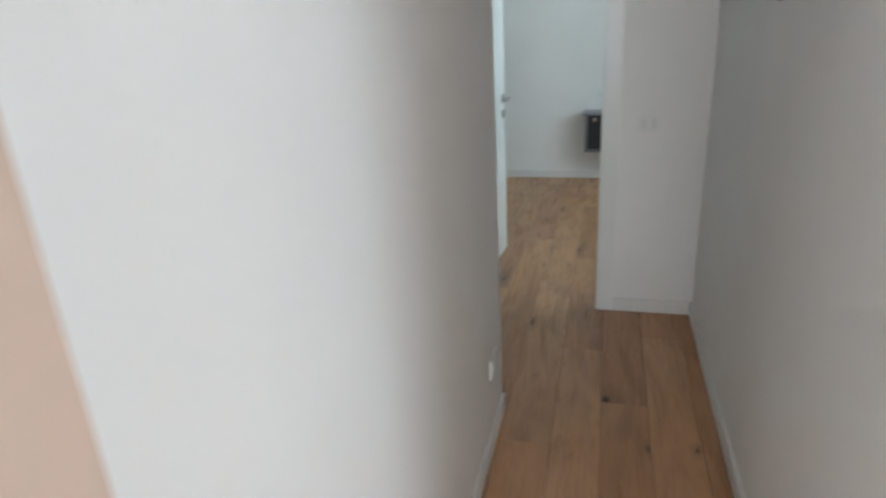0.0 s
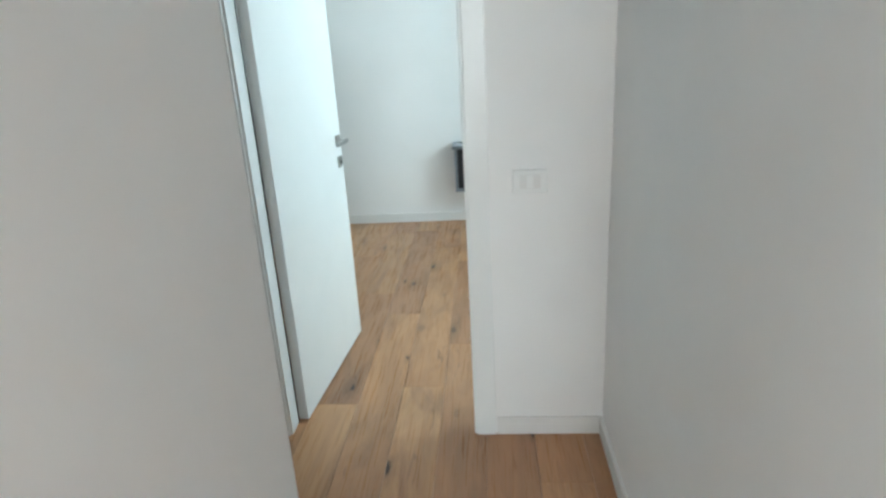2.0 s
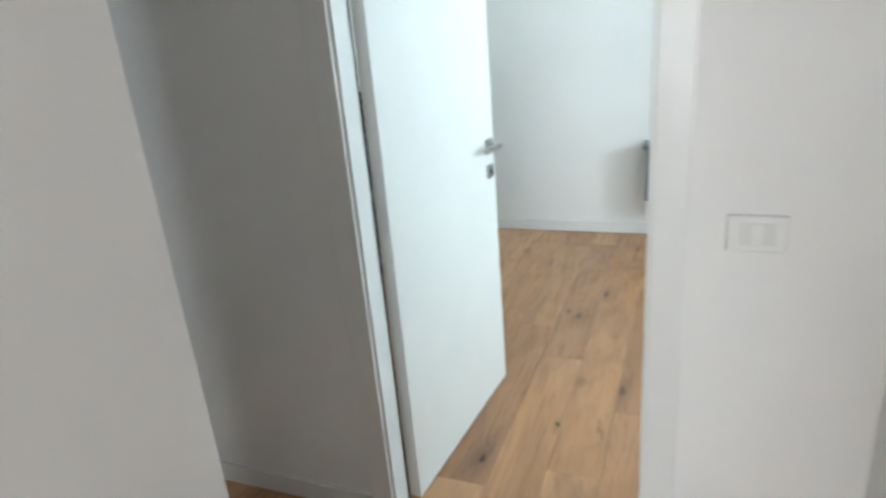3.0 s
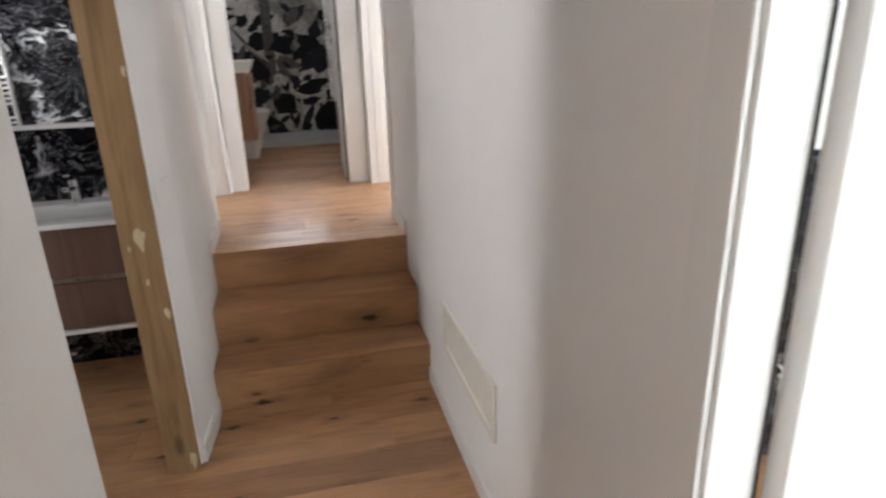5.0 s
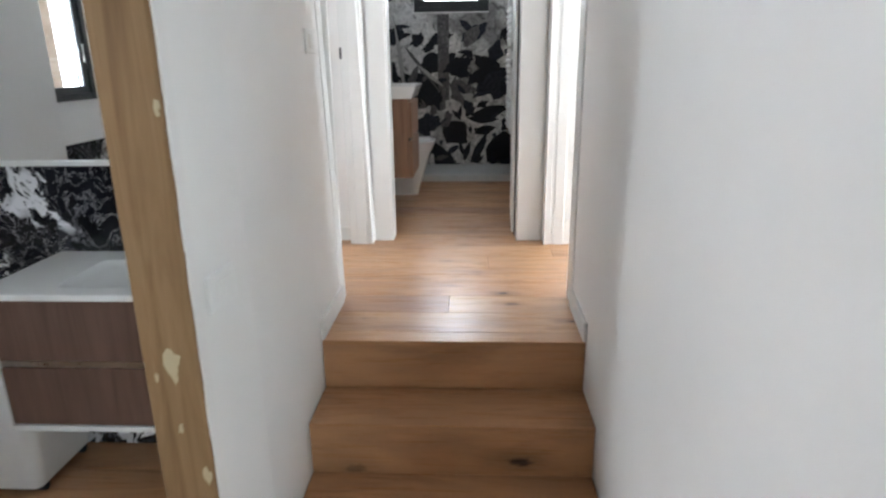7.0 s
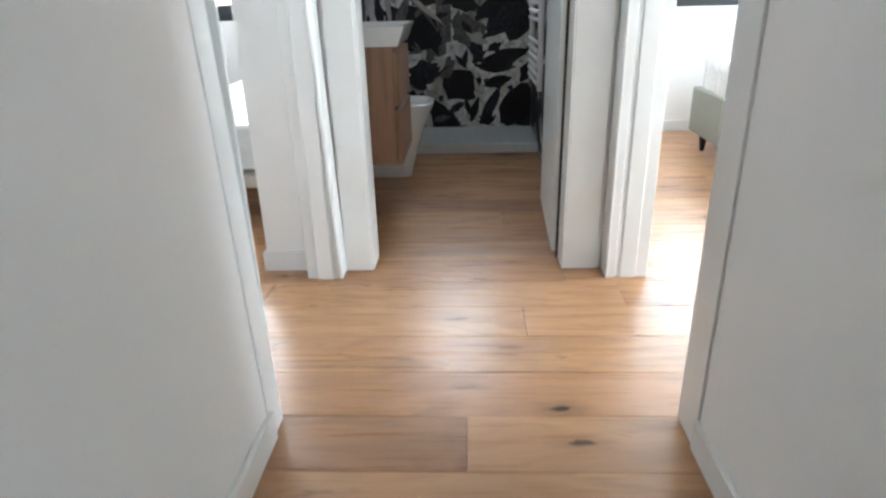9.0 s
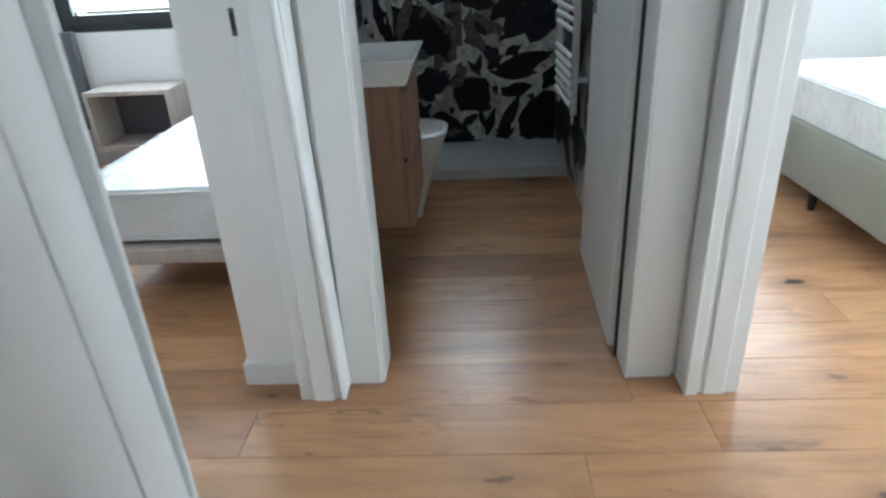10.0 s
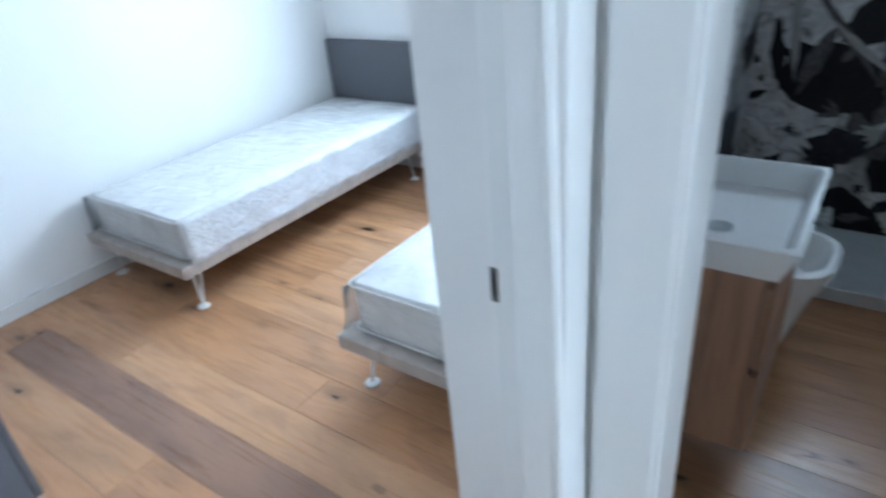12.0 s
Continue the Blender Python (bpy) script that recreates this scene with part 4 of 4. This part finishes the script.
vu = thing("vanity_unit", (0.0, 2.58, Z + 0.24), "wall-hung warm wood vanity with thick white basin", "vanity")
part("carcass", boxes((-0.224, 0.150, 2.345, 2.815, Z + 0.254, Z + 0.745), bevel=0.001), WALNUT, vu)
part("drawer_front", boxes((0.152, 0.172, 2.345, 2.815, Z + 0.254, Z + 0.487), bevel=0.002), WALNUT, vu)
part("drawer_front", boxes((0.152, 0.172, 2.345, 2.815, Z + 0.507, Z + 0.725), bevel=0.002), WALNUT, vu)
part("grip_rail", boxes((0.150, 0.158, 2.347, 2.813, Z + 0.488, Z + 0.506)), BLACKBOX, vu)
bs = part("basin", basin(bmesh.new(), -0.224, 0.205, 2.325, 2.822, Z + 0.746, Z + 0.825, (-0.125, 0.193, 2.340, 2.807), 0.058, 0.03), CERAMIC, vu, "thick white ceramic basin", True)
part("drain", tube(bmesh.new(), [(0.02, 2.50, Z + 0.767), (0.02, 2.50, Z + 0.772)], 0.030, 16), CHROME, bs, "", True)
part("overflow", boxes((-0.106, -0.103, 2.54, 2.565, Z + 0.789, Z + 0.801)), STRIP, bs)
faucet(bs, -0.158, 2.66, Z + 0.824, 0, 0.92)

bd = thing("bidet", (0.05, 3.17, Z), "white floor-standing ceramic bidet beside the shower", "bidet")
bm = loft(bmesh.new(), [(-0.223, 0.14, 3.03, 3.30, Z, 0.05), (-0.223, 0.15, 3.02, 3.31, Z + 0.05, 0.06), (-0.223, 0.22, 2.995, 3.335, Z + 0.28, 0.10), (-0.223, 0.265, 2.985, 3.345, Z + 0.375, 0.13),
                        (-0.223, 0.27, 2.985, 3.345, Z + 0.395, 0.13), (-0.215, 0.262, 2.993, 3.337, Z + 0.400, 0.125), (-0.06, 0.245, 3.01, 3.32, Z + 0.400, 0.115), (-0.05, 0.235, 3.02, 3.31, Z + 0.385, 0.11), (0.0, 0.18, 3.08, 3.25, Z + 0.30, 0.07)])
part("bowl", bm, CERAMIC, bd, "", True)
part("drain", tube(bmesh.new(), [(0.09, 3.165, Z + 0.301), (0.09, 3.165, Z + 0.306)], 0.022, 14), CHROME, bd)
part("tap", tube(bmesh.new(), [(-0.13, 3.165, Z + 0.398), (-0.13, 3.165, Z + 0.46), (-0.05, 3.165, Z + 0.47)], 0.013, 10), CHROME, bd, "", True)
towel_radiator("towel_radiator", "x", 0.895, 3.13, 3.62, Z + 0.44, Z + 1.60, -1, "white ladder towel radiator on dark wall")


# ---- beds ----
def soft_block(x0, x1, y0, y1, z0, z1, r, wobble, seed):
    """A mattress: rounded block, its faces slightly uneven."""
    bm = bmesh.new()
    box(bm, x0, x1, y0, y1, z0, z1)
    bmesh.ops.subdivide_edges(bm, edges=bm.edges, cuts=14, use_grid_fill=True)
    for v in bm.verts:
        q = Vector((min(max(v.co.x, x0 + r), x1 - r), min(max(v.co.y, y0 + r), y1 - r), min(max(v.co.z, z0 + r), z1 - r)))
        d = v.co - q
        if d.length > 1e-6:
            v.co = q + d.normalized() * min(d.length, r)
        v.co += Vector((1, 1, 0.6)) * wobble * noise.noise(v.co * 3.7 + Vector((seed, 0, 0)))
    return bm


def piping(x0, x1, y0, y1, z, r=0.004):
    c = 0.03
    pts = []
    for cx, cy, a0 in ((x1 - c, y1 - c, 0), (x0 + c, y1 - c, 90), (x0 + c, y0 + c, 180), (x1 - c, y0 + c, 270)):
        for k in range(5):
            a = radians(a0 + 22.5 * k)
            pts.append((cx + c * math.cos(a), cy + c * math.sin(a), z))
    pts.append(pts[0])
    return tube(bmesh.new(), pts, r, 6)


def single_bed(x0, x1, y0, y1, label, mattress_label, seed, board=True):
    b = thing("single_bed", ((x0 + x1) / 2, (y0 + y1) / 2, Z), label, "bed", "single beds")
    part("platform", boxes((x0, x1, y0, y1, Z + 0.190, Z + 0.245), bevel=0.004, seg=2), PALEWOOD, b, "pale wood bed platform")
    for x, sx in ((x0 + 0.055, 1), (x1 - 0.055, -1)):
        for y, sy in ((y0 + 0.07, 1), (y1 - 0.12, -1)):
            bm = bmesh.new()
            tube(bm, [(x, y, Z + 0.010), (x + sx * 0.035, y + sy * 0.01, Z + 0.19)], 0.006, 8)
            tube(bm, [(x, y, Z + 0.010), (x + sx * 0.01, y + sy * 0.045, Z + 0.19)], 0.006, 8)
            lg = part("leg", bm, PLASTIC, b, "slim white metal leg", True)
            part("foot", tube(bmesh.new(), [(x, y, Z), (x, y, Z + 0.006), (x, y, Z + 0.012)], [0.028, 0.028, 0.012], 16), PLASTIC, lg, "", True)
    if board:
        part("headboard", boxes((x0 + 0.02, x1 + 0.07, y1 + 0.003, y1 + 0.045, Z + 0.24, Z + 0.815), bevel=0.006, seg=2), GREYBOARD, b, "flat dark grey headboard")
    m = thing("mattress", ((x0 + x1) / 2, (y0 + y1) / 2, Z + 0.245), mattress_label, "mattress", "single mattresses")
    part("cover", soft_block(x0 + 0.050, x1 - 0.02, y0 + 0.045, y1 - 0.01, Z + 0.246, Z + 0.458, 0.035, 0.008, seed), MATTRESS, m, "", True)
    part("piping", piping(x0 + 0.046, x1 - 0.015, y0 + 0.041, y1 - 0.005, Z + 0.437), SKIRT, m, "", True)
    part("piping", piping(x0 + 0.046, x1 - 0.015, y0 + 0.041, y1 - 0.005, Z + 0.268), SKIRT, m, "", True)
    # loose film hanging over the foot corners
    bm = bmesh.new()
    n = 12
    grid = [[bm.verts.new((x0 + 0.042 + 0.004 * math.sin(5 * j + seed) - 0.034 * (1 - k / 6) ** 2, y0 + 0.028 + 0.14 * j / n + 0.003 * math.sin(j * 2.1 + k), Z + 0.25 + 0.185 * k / 6)) for k in range(7)] for j in range(n + 1)]
    for j in range(n):
        for k in range(6):
            bm.faces.new((grid[j][k], grid[j + 1][k], grid[j + 1][k + 1], grid[j][k + 1]))
    long = 44
    edge = bmesh.new()
    sheet = [[edge.verts.new((x1 - 0.008 + 0.014 * noise.noise(Vector((j * 0.42 + seed, k * 0.8, 0))) + 0.010 * (1 - k / 7) ** 2,
                              y0 + 0.05 + (y1 - y0 - 0.08) * j / long, Z + 0.238 + 0.205 * k / 7 + 0.010 * noise.noise(Vector((j * 0.31, k * 0.5, seed))))) for k in range(8)] for j in range(long + 1)]
    for j in range(long):
        for k in range(7):
            edge.faces.new((sheet[j][k], sheet[j + 1][k], sheet[j + 1][k + 1], sheet[j][k + 1]))
    side = part("side_film", edge, MILKY, m, "crumpled milky plastic film", True)
    side.modifiers.new("thickness", "SOLIDIFY").thickness = 0.001
    f = part("loose_film", bm, FILM, m, "crumpled clear plastic film", True)
    mod = f.modifiers.new("thickness", "SOLIDIFY")
    mod.thickness = 0.001
    return b


n = Nodes("clear_film")
n.colour((0.92, 0.94, 0.96))
n.rough(0.18)
n.b.inputs["Transmission Weight"].default_value = 0.75
n.b.inputs["IOR"].default_value = 1.25
n.bump(n.noise(n.coords(), 40, 4).outputs["Fac"], 0.6, 0.006)
FILM = n.m
n = Nodes("milky_film")
n.colour(n.ramp(n.noise(n.coords(), 9, 4).outputs["Fac"], [(0.3, (0.70, 0.72, 0.76)), (0.7, (0.82, 0.84, 0.87))]))
n.rough(0.22)
n.b.inputs["Coat Weight"].default_value = 0.8
n.bump(n.noise(n.coords((1, 2.2, 2.2)), 14, 4, 0.5, 1.6).outputs["Fac"], 0.8, 0.012)
MILKY = n.m

single_bed(-1.085, -0.335, 2.235, 4.06, "single bed on slim metal legs, pale platform", "film-wrapped white single mattress on a bed", 3.0)
single_bed(-2.795, -2.005, 2.262, 4.06, "single bed against the wall, grey headboard", "film-wrapped white single mattress beside the wall", 8.0)

ns = thing("bedside_cubby", (-1.565, 3.94, Z + 0.172), "pale wood open bedside box hung between the beds", "nightstand")
nx0, nx1, ny0, ny1, nz0, nz1 = -1.815, -1.315, 3.80, FAR - 0.014, Z + 0.172, Z + 0.510
part("side", boxes((nx0, nx0 + 0.025, ny0, ny1, nz0 + 0.025, nz1 - 0.025), bevel=0.001), PALEWOOD, ns)
part("side", boxes((nx1 - 0.025, nx1, ny0, ny1, nz0 + 0.025, nz1 - 0.025), bevel=0.001), PALEWOOD, ns)
part("top", boxes((nx0, nx1, ny0, ny1, nz1 - 0.025, nz1), bevel=0.001), PALEWOOD, ns)
part("bottom", boxes((nx0, nx1, ny0, ny1, nz0, nz0 + 0.025), bevel=0.001), PALEWOOD, ns)
part("back", boxes((nx0 + 0.025, nx1 - 0.025, ny1 - 0.02, ny1 - 0.012, nz0 + 0.025, nz1 - 0.025)), GREYBOARD, ns, "dark back board")

# wardrobe against the near wall of the twin bedroom
wd = thing("wardrobe", (-2.15, 1.1, Z), "dark grey wardrobe on a pale plinth", "wardrobe")
part("plinth", boxes((-2.79, -1.52, 0.80, 1.385, Z, Z + 0.07), bevel=0.002), PALEWOOD, wd, "pale plinth")
part("body", boxes((-2.79, -1.52, 0.79, 1.37, Z + 0.07, Z + 2.25), bevel=0.002), GREYBOARD, wd)
for x0, x1 in ((-2.788, -2.158), (-2.152, -1.522)):
    part("door", boxes((x0, x1, 1.372, 1.392, Z + 0.074, Z + 2.246), bevel=0.0015), GREYBOARD, wd)

# double bed
db = thing("double_bed", (2.75, 2.9, Z), "upholstered sage grey-green bed on short dark legs", "bed")
bx0, bx1, by0, by1 = 1.835, 3.80, 2.31, 3.655
part("side_rail", boxes((bx0, bx0 + 0.06, by0, by1, Z + 0.105, Z + 0.375), bevel=0.015, seg=3), GREENFAB, db, "sage fabric rail", True)
part("side_rail", boxes((bx0 + 0.06, bx1, by0, by0 + 0.06, Z + 0.105, Z + 0.375), bevel=0.015, seg=3), GREENFAB, db, "", True)
part("side_rail", boxes((bx0 + 0.06, bx1, by1 - 0.06, by1, Z + 0.105, Z + 0.375), bevel=0.015, seg=3), GREENFAB, db, "", True)
part("slat_base", boxes((bx0 + 0.06, bx1, by0 + 0.06, by1 - 0.06, Z + 0.20, Z + 0.25)), PALEWOOD, db)
part("headboard", boxes((bx1, bx1 + 0.08, by0 - 0.02, by1 + 0.02, Z + 0.10, Z + 1.05), bevel=0.02, seg=3), GREENFAB, db, "", True)
for x in (bx0 + 0.06, bx1 - 0.06):
    for y in (by0 + 0.06, (by0 + by1) / 2, by1 - 0.12):
        part("leg", tube(bmesh.new(), [(x, y, Z), (x, y, Z + 0.11)], [0.014, 0.026], 12), DARKLEG, db, "short tapered dark leg", True)
m = thing("mattress", (2.75, 2.9, Z + 0.25), "film-wrapped white double mattress on the upholstered bed", "mattress")
part("cover", soft_block(bx0 + 0.025, bx1 - 0.01, by0 + 0.03, by1 - 0.03, Z + 0.251, Z + 0.565, 0.05, 0.018, 21.0), MATTRESS, m, "", True)
part("piping", piping(bx0 + 0.03, bx1 - 0.015, by0 + 0.035, by1 - 0.035, Z + 0.54), MATTRESS, m, "", True)


# ---- floor planks ----
def plank_mesh(x0, x1, y0, y1, z):
    """A board with chamfered top edges, its underside left open."""
    c, d = 0.0009, 0.015
    bm = bmesh.new()
    lo = [bm.verts.new(p) for p in ((x0, y0, -d), (x1, y0, -d), (x1, y1, -d), (x0, y1, -d))]
    mid = [bm.verts.new(p) for p in ((x0, y0, -c), (x1, y0, -c), (x1, y1, -c), (x0, y1, -c))]
    top = [bm.verts.new(p) for p in ((x0 + c, y0 + c, 0), (x1 - c, y0 + c, 0), (x1 - c, y1 - c, 0), (x0 + c, y1 - c, 0))]
    for a, b in ((lo, mid), (mid, top)):
        for k in range(4):
            bm.faces.new((a[k], a[(k + 1) % 4], b[(k + 1) % 4], b[k]))
    bm.faces.new(top)
    bmesh.ops.translate(bm, verts=bm.verts, vec=(0, 0, z))
    return bm


def plank_floor(parent, lines, z, seed, smoked=None):
    """Boards of three lengths laid in rows; smoked: (y, x0, x1) of one darker board."""
    rnd = random.Random(seed)
    for y0, y1, a, b in lines:
        ends = [a - rnd.uniform(0.0, 1.5)]
        while ends[-1] < b:
            ends.append(ends[-1] + rnd.choice((1.2, 1.55, 1.9)))
        dark = smoked and y0 < smoked[0] < y1
        if dark:
            ends = [a, smoked[1], smoked[2], smoked[2] + 1.55, smoked[2] + 3.1, b]
        for x, e in zip(ends, ends[1:]):
            s, t = max(x, a), min(e, b)
            if t - s > 0.04:
                part("plank", plank_mesh(s + 0.0006, t - 0.0006, y0 + 0.0006, y1 - 0.0006, z), OAKDARK if dark and x == smoked[1] else OAK, parent)


P = 0.1865
lower = [(-2.118 + P * k, -2.118 + P * (k + 1), -4.2, 3.90) for k in range(-12, 15)]
plank_floor(ground, lower, 0.0, 11)
upper = [(0.569, 0.756, 0.0, W)] + [(0.756 + P * k, min(0.756 + P * (k + 1), FAR), -2.81, 4.05) for k in range(19) if 0.756 + P * k < FAR - 0.02]
plank_floor(upper_slab, upper, Z, 5, (1.78, -2.566, -0.755))
